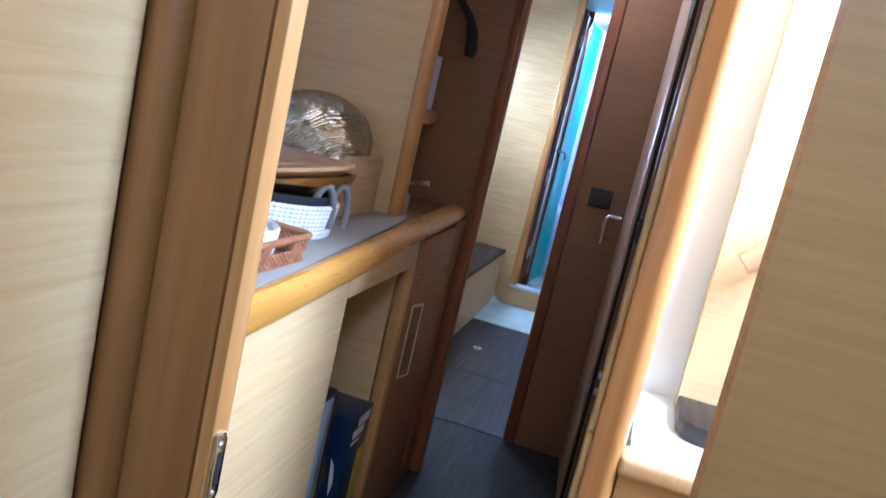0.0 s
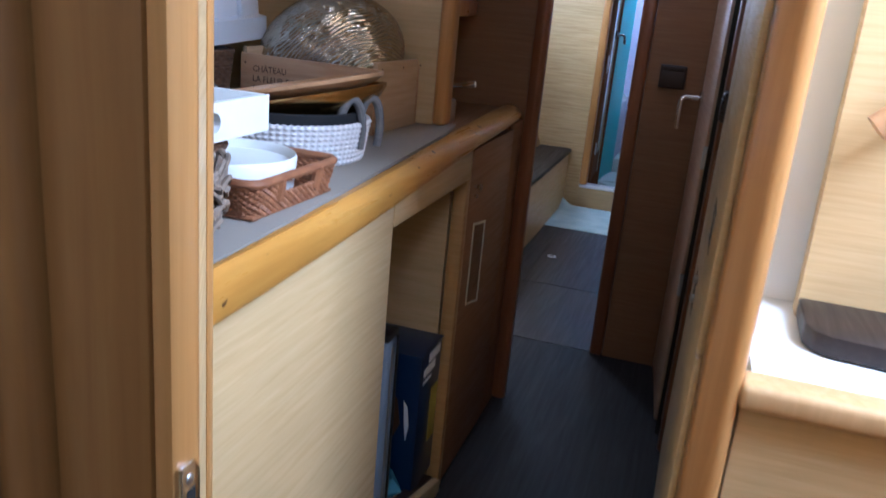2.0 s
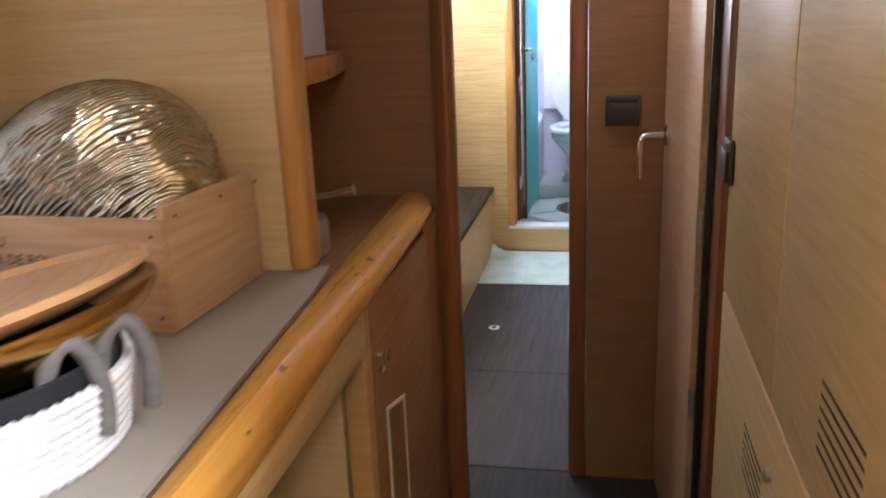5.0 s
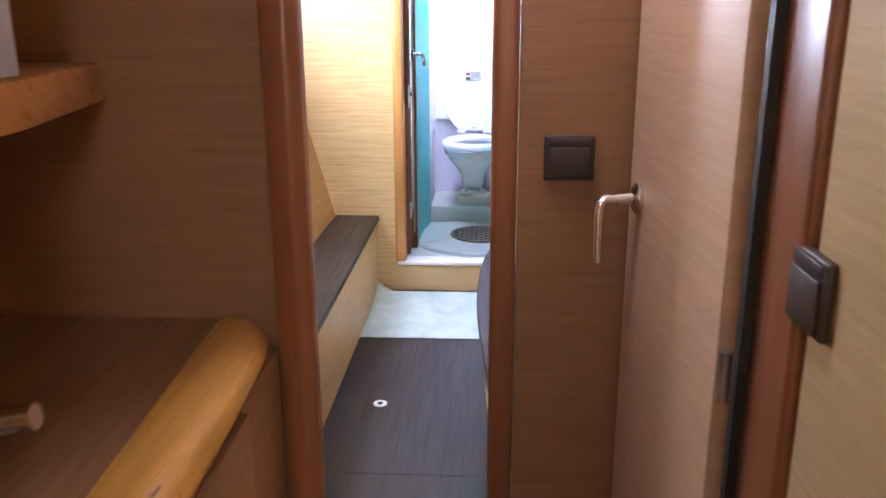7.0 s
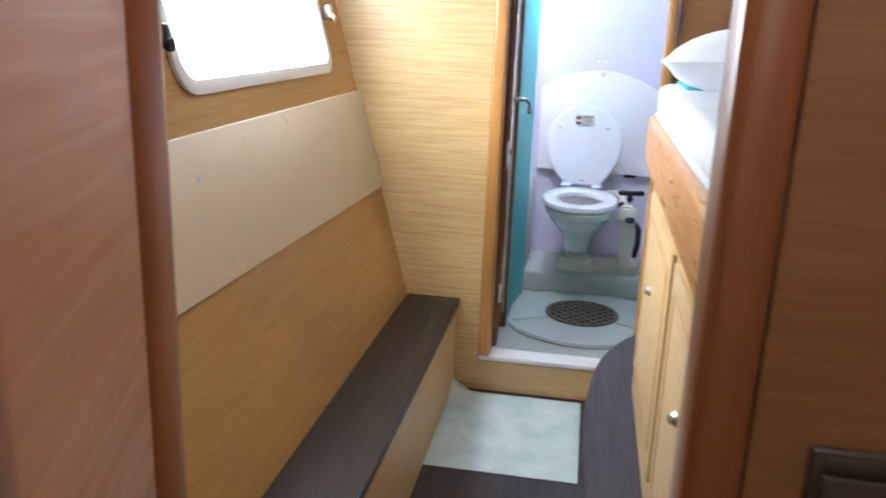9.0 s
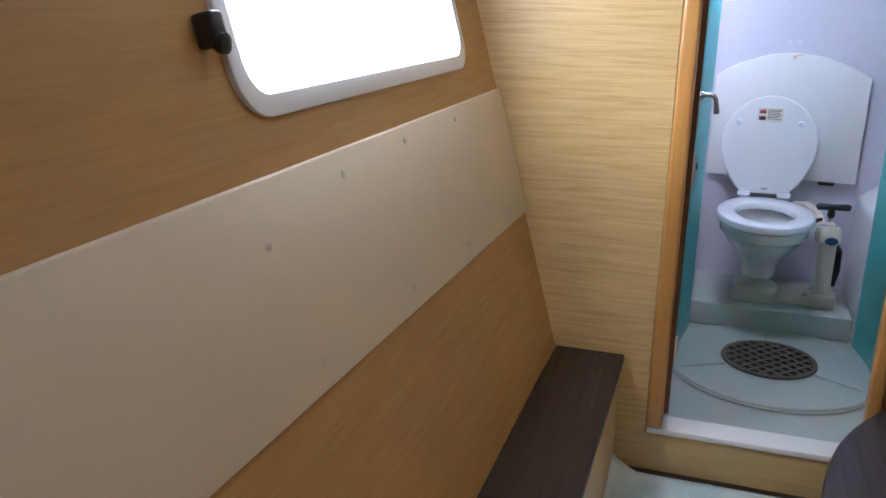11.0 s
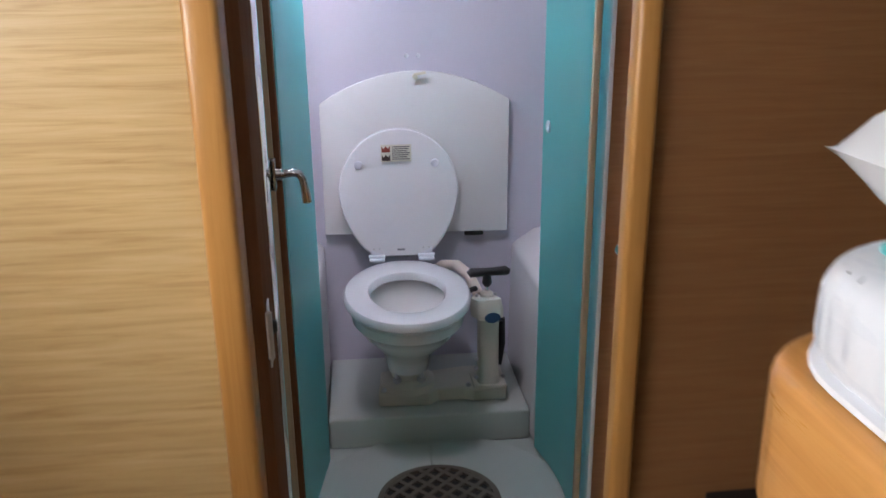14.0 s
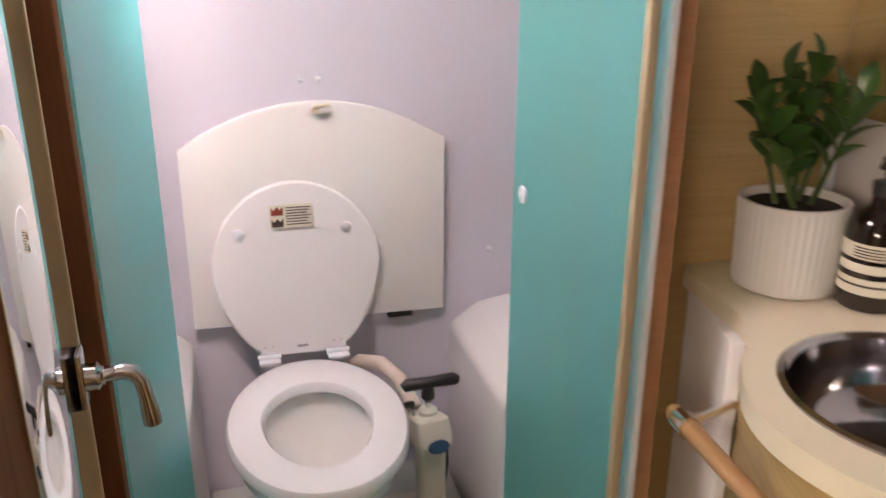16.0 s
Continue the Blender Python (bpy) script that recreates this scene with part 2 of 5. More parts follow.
def acrylic(name):
    m, nt, bs = mat_new(name)
    v = coords(nt, (1, 1, 0.35))
    n = noise_tex(nt, v, 4, 3)
    nt.links.new(ramp(nt, n, [(0.1, (0.22, 0.63, 0.58)), (0.9, (0.24, 0.67, 0.62))]), bs.inputs["Base Color"])
    nt.links.new(ramp(nt, n, [(0.1, (0.27,) * 3), (0.9, (0.29,) * 3)]), bs.inputs["Roughness"])
    bs.inputs["Coat Weight"].default_value = 0.4
    bs.inputs["Coat Roughness"].default_value = 0.08
    tr = nt.nodes.new("ShaderNodeBsdfTranslucent")
    tr.inputs[0].default_value = (0.42, 0.88, 0.92, 1)
    ms = nt.nodes.new("ShaderNodeMixShader")
    ms.inputs[0].default_value = 0.58
    nt.links.new(bs.outputs[0], ms.inputs[1])
    nt.links.new(tr.outputs[0], ms.inputs[2])
    nt.links.new(ms.outputs[0], nt.nodes["Material Output"].inputs["Surface"])
    return m


teal = acrylic("teal_acrylic")


def glass_mat():
    m, nt, bs = mat_new("window_glass")
    bs.inputs["Base Color"].default_value = (0.95, 0.98, 0.97, 1)
    bs.inputs["Roughness"].default_value = 0.02
    bs.inputs["Transmission Weight"].default_value = 1.0
    bs.inputs["IOR"].default_value = 1.45
    return m


glass = glass_mat()
mirror_mat = plain("mirror_silver", (0.90, 0.92, 0.91), 0.02, metal=1.0, vary=0.0, bumps=0.0)


def glow(name, color, strength):
    m, nt, bs = mat_new(name)
    bs.inputs["Base Color"].default_value = (*color, 1)
    bs.inputs["Emission Color"].default_value = (*color, 1)
    bs.inputs["Emission Strength"].default_value = strength
    return m


sky_glow = glow("bright_daylight", (1.0, 1.0, 1.0), 5.0)

def worn(base, name, spot, scale=55, edge=0.70):
    """A wood with small dark dents and nicks of its own."""
    m = base.copy()
    m.name = name
    nt = m.node_tree
    bs = nt.nodes["Principled BSDF"]
    old = bs.inputs["Base Color"].links[0].from_socket
    nick = ramp(nt, noise_tex(nt, coords(nt, (1, 0.45, 1)), scale, 2), [(edge, (0, 0, 0)), (edge + 0.03, (1, 1, 1))])
    nt.links.new(mix(nt, nick, old, spot), bs.inputs["Base Color"])
    return m


trim_worn = worn(trim_honey, "worn_edge_wood", (0.10, 0.04, 0.015))
oak_knotty = worn(oak_dull, "knotty_oak_veneer", (0.12, 0.055, 0.02), 9, 0.735)

# ---- structure ----
CEIL = 1.96


def hull_x(z):
    return -0.22 - 0.27 * (z - 0.345)


structure("floor", bm_box(-0.9, 2.0, -0.1, 3.99, -0.08, 0.0), floor_dark, "near-black wood-look floor boards of the passage", "floor")
structure("floor_cabin", bm_box(-0.9, 2.0, 3.996, 6.14, -0.08, 0.0), dark_lam, "dark brown wood-look laminate floor of the cabin", "floor")
structure("ceiling", bm_box(-1.0, 0.86, -0.1, 6.2, CEIL, CEIL + 0.05), ceil_mat, "white padded headliner ceiling", "ceiling")
structure("ceiling_bed", bm_box(0.86, 2.0, 3.9, 6.2, CEIL, CEIL + 0.05), ceil_mat, "white headliner over the berth", "ceiling")
structure("ceiling_stairs", bm_box(0.86, 2.0, -0.1, 3.9, 2.55, 2.6), ceil_mat, "white ceiling over the companionway", "ceiling")
structure("wall_aft", bm_box(-0.9, 2.0, -0.15, -0.1, -0.08, 2.6), oak_h, "light oak veneer bulkhead", "wall")
# hull side of the passage
structure("wall_hull_passage", bm_box(-0.7, -0.62, -0.1, 3.52, 0.0, CEIL), oak_h, "light oak veneer lining on the hull side", "wall")

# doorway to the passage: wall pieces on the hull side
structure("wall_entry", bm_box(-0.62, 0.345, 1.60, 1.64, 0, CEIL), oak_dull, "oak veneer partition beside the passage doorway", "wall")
structure("entry_trim", bm_box(0.355, 0.388, 1.588, 1.64, 0, CEIL, 0.012, 3), reveal_shaded, "rounded trim of the doorway, darkened as in shade", "trim")
structure("entry_reveal", bm_prism([(0.389, 1.605), (0.447, 1.612), (0.448, 1.655), (0.389, 1.66)], "z", 0, CEIL, 0.002), reveal_shaded, "veneer door reveal, darkened as in shade", "trim")
structure("entry_edge", bm_prism([(0.4485, 1.612), (0.461, 1.612), (0.463, 1.634), (0.4485, 1.655)], "z", 0, CEIL, 0.003), trim_z, "honey solid-wood edge with strike plate", "trim")
structure("wall_entry_inner", bm_prism([(0.40, 1.674), (0.430, 1.674), (0.334, 1.832), (0.305, 1.828)], "z", 0, CEIL, 0.002), oak_h, "light oak veneer wall panel by the doorway", "wall")
structure("entry_post", bm_prism([(0.334, 1.835), (0.324, 1.858), (0.316, 1.866), (0.288, 1.862), (0.30, 1.832)], "z", 0, CEIL, 0.004), trim_z, "honey-coloured rounded wooden post", "trim")

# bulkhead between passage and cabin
structure("wall_bulkhead", bm_prism([(-0.127, 0), (0.228, 0), (0.228, CEIL), (-0.62, CEIL), (-0.62, 1.0)], "y", 3.52, 3.56), oak_shaded, "oak veneer bulkhead in a colour darkened for shade", "wall")
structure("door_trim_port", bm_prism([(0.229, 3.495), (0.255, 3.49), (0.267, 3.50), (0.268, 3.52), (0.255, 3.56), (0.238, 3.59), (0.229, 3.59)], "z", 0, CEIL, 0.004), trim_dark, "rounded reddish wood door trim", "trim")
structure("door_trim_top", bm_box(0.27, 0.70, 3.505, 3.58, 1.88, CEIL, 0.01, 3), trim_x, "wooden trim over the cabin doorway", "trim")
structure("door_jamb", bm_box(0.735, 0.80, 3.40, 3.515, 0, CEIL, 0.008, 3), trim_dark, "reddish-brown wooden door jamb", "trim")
structure("wall_vestibule", bm_box(0.76, 0.80, 3.517, 3.975, 0, CEIL), oak_shaded, "oak veneer wall behind the open door", "wall")
# This side lies in shade; the deeper door veneer carries that tone.
structure("door_reveal", bm_prism([(0.229, 3.592), (0.239, 3.592), (0.262, 3.53), (0.206, 3.70), (0.170, 3.70)], "z", 0, CEIL), door_red, "veneer side of the door reveal, browned as in shade", "trim")
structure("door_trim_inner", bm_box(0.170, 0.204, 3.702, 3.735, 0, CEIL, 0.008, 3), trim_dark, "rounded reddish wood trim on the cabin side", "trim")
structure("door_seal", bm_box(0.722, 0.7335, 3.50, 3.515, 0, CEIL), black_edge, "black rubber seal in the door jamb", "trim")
structure("wall_switch", bm_box(0.502, 2.0, 3.98, 4.02, 0, CEIL), oak_shaded, "oak veneer bulkhead with a light switch, its colour darkened for shade", "wall")
structure("switch_trim", bm_box(0.458, 0.50, 3.968, 4.03, 0, CEIL, 0.01, 3), trim_dark, "rounded reddish wood edge trim", "trim")

# starboard side of the passage and the stair opening
structure("wall_lockers", bm_box(0.755, 0.80, 2.33, 3.398, 0, CEIL), oak_h, "light oak veneer wall behind the locker doors", "wall")
structure("stair_post", bm_prism([(0.755, 2.27), (0.785, 2.245), (0.80, 2.25), (0.805, 2.28), (0.80, 2.325), (0.755, 2.325)], "z", 0, CEIL, 0.006), trim_z, "wooden corner post of the stair opening", "trim")
structure("wall_under_stairs", bm_box(0.8055, 1.9, 2.265, 2.29, 0, 0.715), oak_h, "light oak veneer panel under the stair opening", "wall")
structure("stair_sill", bm_box(0.80, 1.9, 2.245, 2.30, 0.716, 0.752, 0.01, 3), oak_pale, "pale solid-wood sill of the stair opening", "trim")
structure("stair_landing", bm_box(0.815, 1.9, 2.30, 3.0, 0.70, 0.742), white_gel, "white moulded stair landing", "stairs")
structure("wall_stairs", bm_box(0.885, 1.9, 2.57, 2.61, 0.742, 2.55), oak_h, "light oak veneer wall beside the stairs", "wall")
structure("wall_stair_end", bm_box(0.815, 1.95, 2.64, 2.68, 0.742, 2.6), white_gel, "white end wall of the stairwell", "wall")
structure("wall_stair_far", bm_box(1.9, 1.95, -0.1, 3.0, 0, 2.6), white_gel, "white far wall of the stairwell", "wall")
structure("wall_entry_starboard", bm_box(0.833, 1.9, 1.68, 1.72, 0, 2.55), oak_knotty, "honey oak veneer partition with small knots", "wall")
structure("stairwell_header", bm_box(0.82, 0.86, -0.1, 3.9, CEIL + 0.051, 2.55), white_lining, "white header over the stair opening", "wall")
structure("wall_void", bm_box(0.80, 2.0, 3.9, 3.94, 0, 2.6), white_lining, "plain closing wall", "wall")

# cabin hull side with its window opening
W0, W1, WB, WT = 4.955, 5.905, 1.145, 1.565


def hull_piece(name, y0, y1, z0, z1, mat, label, out=0.03, lift=0.0):
    pts = [(hull_x(z0) + lift, z0), (hull_x(z1) + lift, z1), (hull_x(z1) + lift - out, z1), (hull_x(z0) + lift - out, z0)]
    return structure(name, bm_prism(pts, "y", y0, y1), mat, label, "wall")


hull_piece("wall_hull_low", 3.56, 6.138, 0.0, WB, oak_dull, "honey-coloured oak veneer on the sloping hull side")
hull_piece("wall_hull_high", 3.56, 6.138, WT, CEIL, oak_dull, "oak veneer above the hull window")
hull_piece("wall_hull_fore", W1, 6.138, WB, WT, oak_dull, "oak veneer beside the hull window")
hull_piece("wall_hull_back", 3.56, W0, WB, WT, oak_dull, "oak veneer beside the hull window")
def hull_panel(y0, y1, low0, low1, high, lift, depth):
    """A board on the sloping side whose lower edge runs from low0 to low1."""
    rows = []
    for y, lo in ((y0, low0), (y1, low1)):
        rows.append([(hull_x(lo) + lift, y, lo), (hull_x(high) + lift, y, high), (hull_x(high) + lift - depth, y, high), (hull_x(lo) + lift - depth, y, lo)])
    bm = bm_rings(rows)
    bmesh.ops.bevel(bm, geom=bm.edges[:], offset=0.003, segments=2, affect="EDGES", profile=0.5)
    return bm


structure("wall_panel", hull_panel(3.64, 6.13, 0.79, 0.732, 1.055, 0.012, 0.0115), cream, "cream vinyl-covered panel on the hull side", "wall")

# rear bulkhead with the doorway to the heads
structure("wall_rear_port", bm_prism([(-0.13, 0), (0.045, 0), (0.045, CEIL), (hull_x(CEIL), CEIL)], "y", 6.14, 6.165), oak_streak, "light oak veneer bulkhead with bold streaks", "wall")
# Same bulkhead as wall_rear_port; the darker veneer holds this side's shade.
structure("wall_rear_starboard", bm_box(0.62, 2.0, 6.14, 6.158, 0, CEIL), oak_shaded, "shade-darkened oak veneer bulkhead beside the berth", "wall")
structure("wall_rear_sill", bm_box(0.045, 0.62, 6.14, 6.185, 0, 0.118), oak_h, "oak veneer riser under the doorway", "wall")
structure("heads_trim_port", bm_box(0.047, 0.09, 6.122, 6.185, 0.14, CEIL, 0.009, 3), trim_z, "rounded honey wood door trim", "trim")
structure("heads_trim_starboard", bm_box(0.585, 0.617, 6.122, 6.158, 0.14, CEIL, 0.008, 3), trim_z, "rounded honey wood door trim", "trim")
structure("heads_sill", bm_box(0.05, 0.615, 6.132, 6.22, 0.119, 0.137, 0.004), white_gel, "white moulded door sill", "trim")
structure("wall_berth_side", bm_box(1.95, 2.0, 4.02, 6.14, 0, CEIL), oak_h, "oak veneer wall beyond the berth", "wall")

# heads compartment
structure("ceiling_heads", bm_box(-0.5, 1.3, 6.19, 7.9, CEIL, CEIL + 0.05), white_lining, "white ceiling of the heads", "ceiling")
structure("heads_wall_port", bm_box(-0.06, -0.02, 6.19, 7.85, 0, CEIL), white_lining, "white moulded wall of the shower", "wall")
structure("heads_wall_back", bm_box(-0.06, 1.25, 7.66, 7.72, 0, CEIL), lavender_lining, "pale lavender-white rear wall of the heads", "wall")
structure("heads_wall_starboard", bm_box(1.13, 1.18, 6.19, 7.66, 0, CEIL), white_lining, "white lined side wall of the heads", "wall")
structure("heads_floor", bm_box(-0.06, 1.25, 6.19, 7.66, -0.05, 0.03), tray_gel_dim, "white moulded shower tray floor", "floor")
structure("heads_partition", bm_box(0.80, 1.128, 6.90, 6.93, 0.03, CEIL), oak_h, "oak veneer partition behind the washbasin", "wall")

# ---- more materials ----
def wicker_mat(name, lo, hi, rough=0.6):
    m, nt, bs = mat_new(name)
    n = noise_tex(nt, coords(nt, (1, 1, 3)), 45, 4)
    isl = nt.nodes.new("ShaderNodeNewGeometry").outputs["Random Per Island"]
    c = mix(nt, 0.45, ramp(nt, n, [(0.3, lo), (0.7, hi)]), ramp(nt, isl, [(0.0, lo), (1.0, hi)]))
    nt.links.new(c, bs.inputs["Base Color"])
    bs.inputs["Roughness"].default_value = rough
    bump(nt, bs, n, 0.3, 0.001)
    return m


rattan = wicker_mat("rattan", (0.16, 0.055, 0.02), (0.36, 0.16, 0.065))
rattan_dark = wicker_mat("dark_wicker", (0.07, 0.035, 0.02), (0.22, 0.12, 0.065))
willow = wicker_mat("grey_willow", (0.12, 0.085, 0.06), (0.34, 0.26, 0.19), 0.75)
rope_white = wicker_mat("white_rope", (0.62, 0.60, 0.60), (0.82, 0.80, 0.80), 0.8)
rope_grey = wicker_mat("grey_rope", (0.09, 0.085, 0.085), (0.17, 0.16, 0.155), 0.8)
black_cloth = plain("black_liner", (0.012, 0.012, 0.014), 0.85, bumps=0.3)
brass = plain("brass", (0.62, 0.43, 0.16), 0.24, metal=1.0, vary=0.15, scale=8)
white_lacquer = plain("white_lacquer", (0.82, 0.82, 0.79), 0.3, vary=0.03)
white_plastic = plain("white_plastic", (0.78, 0.80, 0.86), 0.4, vary=0.02, scale=5)
ceramic = plain("white_ceramic", (0.80, 0.80, 0.79), 0.35, vary=0.03)
crate_wood = wood("crate_pine", (0.42, 0.25, 0.13), (0.52, 0.33, 0.19), (0.60, 0.41, 0.25), along="x", rough=0.65, coat=0, contrast=1.3)
crate_wood_y = wood("crate_pine_end", (0.46, 0.31, 0.17), (0.55, 0.39, 0.23), (0.62, 0.46, 0.29), along="y", rough=0.65, coat=0, contrast=1.3)
tray_wood = wood("turned_wood", (0.36, 0.19, 0.08), (0.46, 0.26, 0.12), (0.54, 0.33, 0.16), along="y", rough=0.35, coat=0.2)
ink = plain("brown_ink", (0.06, 0.035, 0.025), 0.8)
blue_card = plain("blue_card", (0.006, 0.022, 0.075), 0.3, vary=0.08)
pale_blue = plain("pale_blue_plastic", (0.28, 0.37, 0.52), 0.35)
paper = plain("paper", (0.78, 0.79, 0.82), 0.8, bumps=0.1)
leather = plain("tan_leather", (0.42, 0.28, 0.17), 0.55)
cloth_white = plain("white_cotton", (0.70, 0.72, 0.76), 0.85, vary=0.04, bumps=0.3)
aqua = plain("aqua_fabric", (0.10, 0.42, 0.46), 0.8, bumps=0.2)
soil = plain("soil", (0.02, 0.014, 0.01), 0.95, bumps=0.5)
amber = plain("dark_amber_plastic", (0.012, 0.008, 0.006), 0.12, coat=0.5, bumps=0.0)
label_cream = plain("cream_label", (0.72, 0.69, 0.58), 0.6)
cream_top = plain("cream_solid_surface", (0.74, 0.68, 0.53), 0.3, vary=0.04)
rubber_hose = plain("cream_hose", (0.70, 0.60, 0.52), 0.5)
pump_white = plain("pump_plastic", (0.66, 0.64, 0.55), 0.4, vary=0.05)
grate_brown = plain("brown_grate", (0.115, 0.095, 0.07), 0.5, vary=0.2)
void_dark = plain("dark_gap", (0.01, 0.009, 0.008), 0.8)


def ribbed_metal():
    m, nt, bs = mat_new("hammered_silver")
    n = noise_tex(nt, coords(nt), 60, 4)
    nt.links.new(ramp(nt, n, [(0.2, (0.40, 0.365, 0.29)), (0.8, (0.54, 0.50, 0.41))]), bs.inputs["Base Color"])
    bs.inputs["Metallic"].default_value = 1.0
    nt.links.new(ramp(nt, n, [(0.2, (0.15,) * 3), (0.8, (0.22,) * 3)]), bs.inputs["Roughness"])
    return m


silver = ribbed_metal()


def sheet_mat():
    m, nt, bs = mat_new("checked_satin_sheet")
    ck = nt.nodes.new("ShaderNodeTexChecker")
    ck.inputs["Scale"].default_value = 1.0
    nt.links.new(coords(nt, (34, 34, 34), (0.05, 0.04, 0.06)), ck.inputs["Vector"])
    soft = noise_tex(nt, coords(nt), 9, 3)
    base = ramp(nt, ck.outputs["Fac"], [(0.0, (0.665, 0.70, 0.755)), (1.0, (0.695, 0.725, 0.775))])
    nt.links.new(mix(nt, 1.0, base, ramp(nt, soft, [(0.3, (0.95, 0.95, 0.96)), (0.7, (1.0, 1.0, 1.0))]), "MULTIPLY"), bs.inputs["Base Color"])
    nt.links.new(ramp(nt, ck.outputs["Fac"], [(0.0, (0.55,) * 3), (1.0, (0.36,) * 3)]), bs.inputs["Roughness"])
    bump(nt, bs, noise_tex(nt, coords(nt), 14, 4), 0.4, 0.01)
    return m


def mat_fluffy():
    m, nt, bs = mat_new("aqua_bath_mat")
    n = noise_tex(nt, coords(nt), 7, 5)
    n2 = noise_tex(nt, coords(nt), 160, 3)
    c = mix(nt, 0.3, ramp(nt, n, [(0.35, (0.42, 0.56, 0.58)), (0.65, (0.66, 0.76, 0.76))]), ramp(nt, n2, [(0.3, (0.35, 0.46, 0.48)), (0.7, (0.76, 0.84, 0.84))]))
    nt.links.new(c, bs.inputs["Base Color"])
    bs.inputs["Roughness"].default_value = 0.95
    bump(nt, bs, n2, 0.8, 0.004)
    return m


# ---- passage: counter and cabinets ----
EDGE = ((1.86, 0.264, 0.277, 0.824), (2.05, 0.254, 0.272, 0.825), (2.25, 0.242, 0.266, 0.827), (2.5, 0.225, 0.259, 0.833), (2.75, 0.207, 0.253, 0.842), (3.0, 0.190, 0.247, 0.850), (3.15, 0.182, 0.245, 0.853), (3.3, 0.174, 0.241, 0.856), (3.42, 0.168, 0.234, 0.858), (3.47, 0.166, 0.226, 0.860), (3.492, 0.165, 0.212, 0.862))


def fiddle():
    """Solid edge: its inner line, outer line and underside drift along the counter."""
    rings = []
    for y, xi, xo, zb in EDGE:
        w = xo - xi
        prof = [(xi, 0.872), (xi, 0.883), (xi + 0.2 * w, 0.888), (xi + 0.6 * w, 0.889), (xo - 0.010, 0.885), (xo - 0.003, 0.878), (xo, 0.868), (xo, zb + 0.012), (xo - 0.003, zb + 0.004), (xo - 0.010, zb), (xi, zb)]
        rings.append([(x, y, z) for x, z in prof])
    return bm_rings(rings)


structure("counter_edge", fiddle(), trim_worn, "thick rounded honey-coloured solid wood counter edge", "counter edge")
structure("counter_top", bm_prism([(-0.62, 1.66), (0.255, 1.66), (0.255, 1.87), (0.224, 2.5), (0.189, 3.0), (0.165, 3.5), (0.165, 3.515), (-0.62, 3.515)], "z", 0.862, 0.877), nook_brown, "brown wood counter top along the hull side", "counter")
liner_mat = plain("grey_liner", (0.31, 0.27, 0.225), 0.75, vary=0.06, scale=30, bumps=0.3)


def liner():
    bm = bm_box(-0.6, 0.207, 1.9, 3.0, 0.8785, 0.884)
    bmesh.ops.subdivide_edges(bm, edges=bm.edges[:], cuts=12, use_grid_fill=True)
    for v in bm.verts:
        if v.co.x > 0.0:
            v.co.x *= (0.262 - 0.0662 * (v.co.y - 1.86) - 0.003) / 0.207
        if v.co.y > 2.95 and v.co.x > 0.14:
            v.co.z += 0.22 * (v.co.x - 0.14) * (v.co.y - 2.95) / 0.05
    return bm


solo("counter_liner", liner(), liner_mat, "grey-beige non-slip liner curling on the counter", "liner")

cab = thing("passage_cabinet", (0.0, 2.2, 0), "light oak veneer cabinet under the counter with an open compartment", "cabinet")
part("front_panel", bm_box(0.222, 0.242, 1.86, 2.505, 0, 0.835, 0.002), oak_h, cab)
part("top_rail", bm_box(0.222, 0.242, 2.507, 2.955, 0.786, 0.848, 0.001), oak_h, cab)
part("bottom_rail", bm_prism([(2.507, 0), (2.955, 0), (2.955, 0.032), (2.507, 0.168)], "x", 0.222, 0.242, 0.001), oak_h, cab)
part("runner", bm_prism([(2.507, 0.158), (2.955, 0.022), (2.955, 0.034), (2.507, 0.170)], "x", 0.198, 0.2205), brown_plastic, cab, "brown plastic sliding-door runner")
part("shelf", bm_prism([(2.507, 0.144), (2.955, 0.008), (2.955, 0.024), (2.507, 0.160)], "x", -0.3, 0.1975), oak_h, cab)
part("back_panel", bm_box(-0.32, -0.302, 2.45, 3.0, 0.0, 0.85), oak_h, cab)
part("side_panel", bm_box(-0.30, 0.20, 2.956, 2.976, 0.0, 0.85), oak_h, cab)
part("side_panel", bm_box(-0.30, 0.20, 2.485, 2.505, 0.0, 0.85), oak_h, cab)
part("door_stile", bm_box(0.205, 0.236, 2.957, 2.985, 0.0, 0.85, 0.002), oak_dull, cab)
cab2 = thing("passage_cabinet", (0.0, 3.2, 0), "oak veneer cabinet under the counter with a closed door, colour darkened for shade", "cabinet")
part("body", bm_box(-0.3, 0.215, 2.987, 3.515, 0, 0.85), oak_shaded, cab2)
cdoor = part("door", bm_box(0.218, 0.236, 2.988, 3.36, 0.01, 0.845, 0.002), oak_shaded, cab2)
part("stile", bm_box(0.218, 0.230, 3.364, 3.49, 0.0, 0.855, 0.002), oak_shaded, cab2)
part("knob", moved(bm_lathe(0, 0, [(0.004, 0), (0.004, 0.008), (0.009, 0.012), (0.009, 0.016), (0.003, 0.018)], 16), pose(0.236, 3.02, 0.757, 0, 90, 0)), chrome, cdoor, "small chrome push knob")
part("knob", moved(bm_lathe(0, 0, [(0.003, 0), (0.003, 0.004), (0.005, 0.007), (0.002, 0.009)], 12), pose(0.236, 3.02, 0.735, 0, 90, 0)), chrome, cdoor, "small chrome lock")
card = thing("card_holder", (0.2365, 3.04, 0.455), "clear plastic card holder with yellowed edges on the cabinet door", "card holder")
MK = pose(0.2375, 3.04, 0.56, 0, 0, 72)
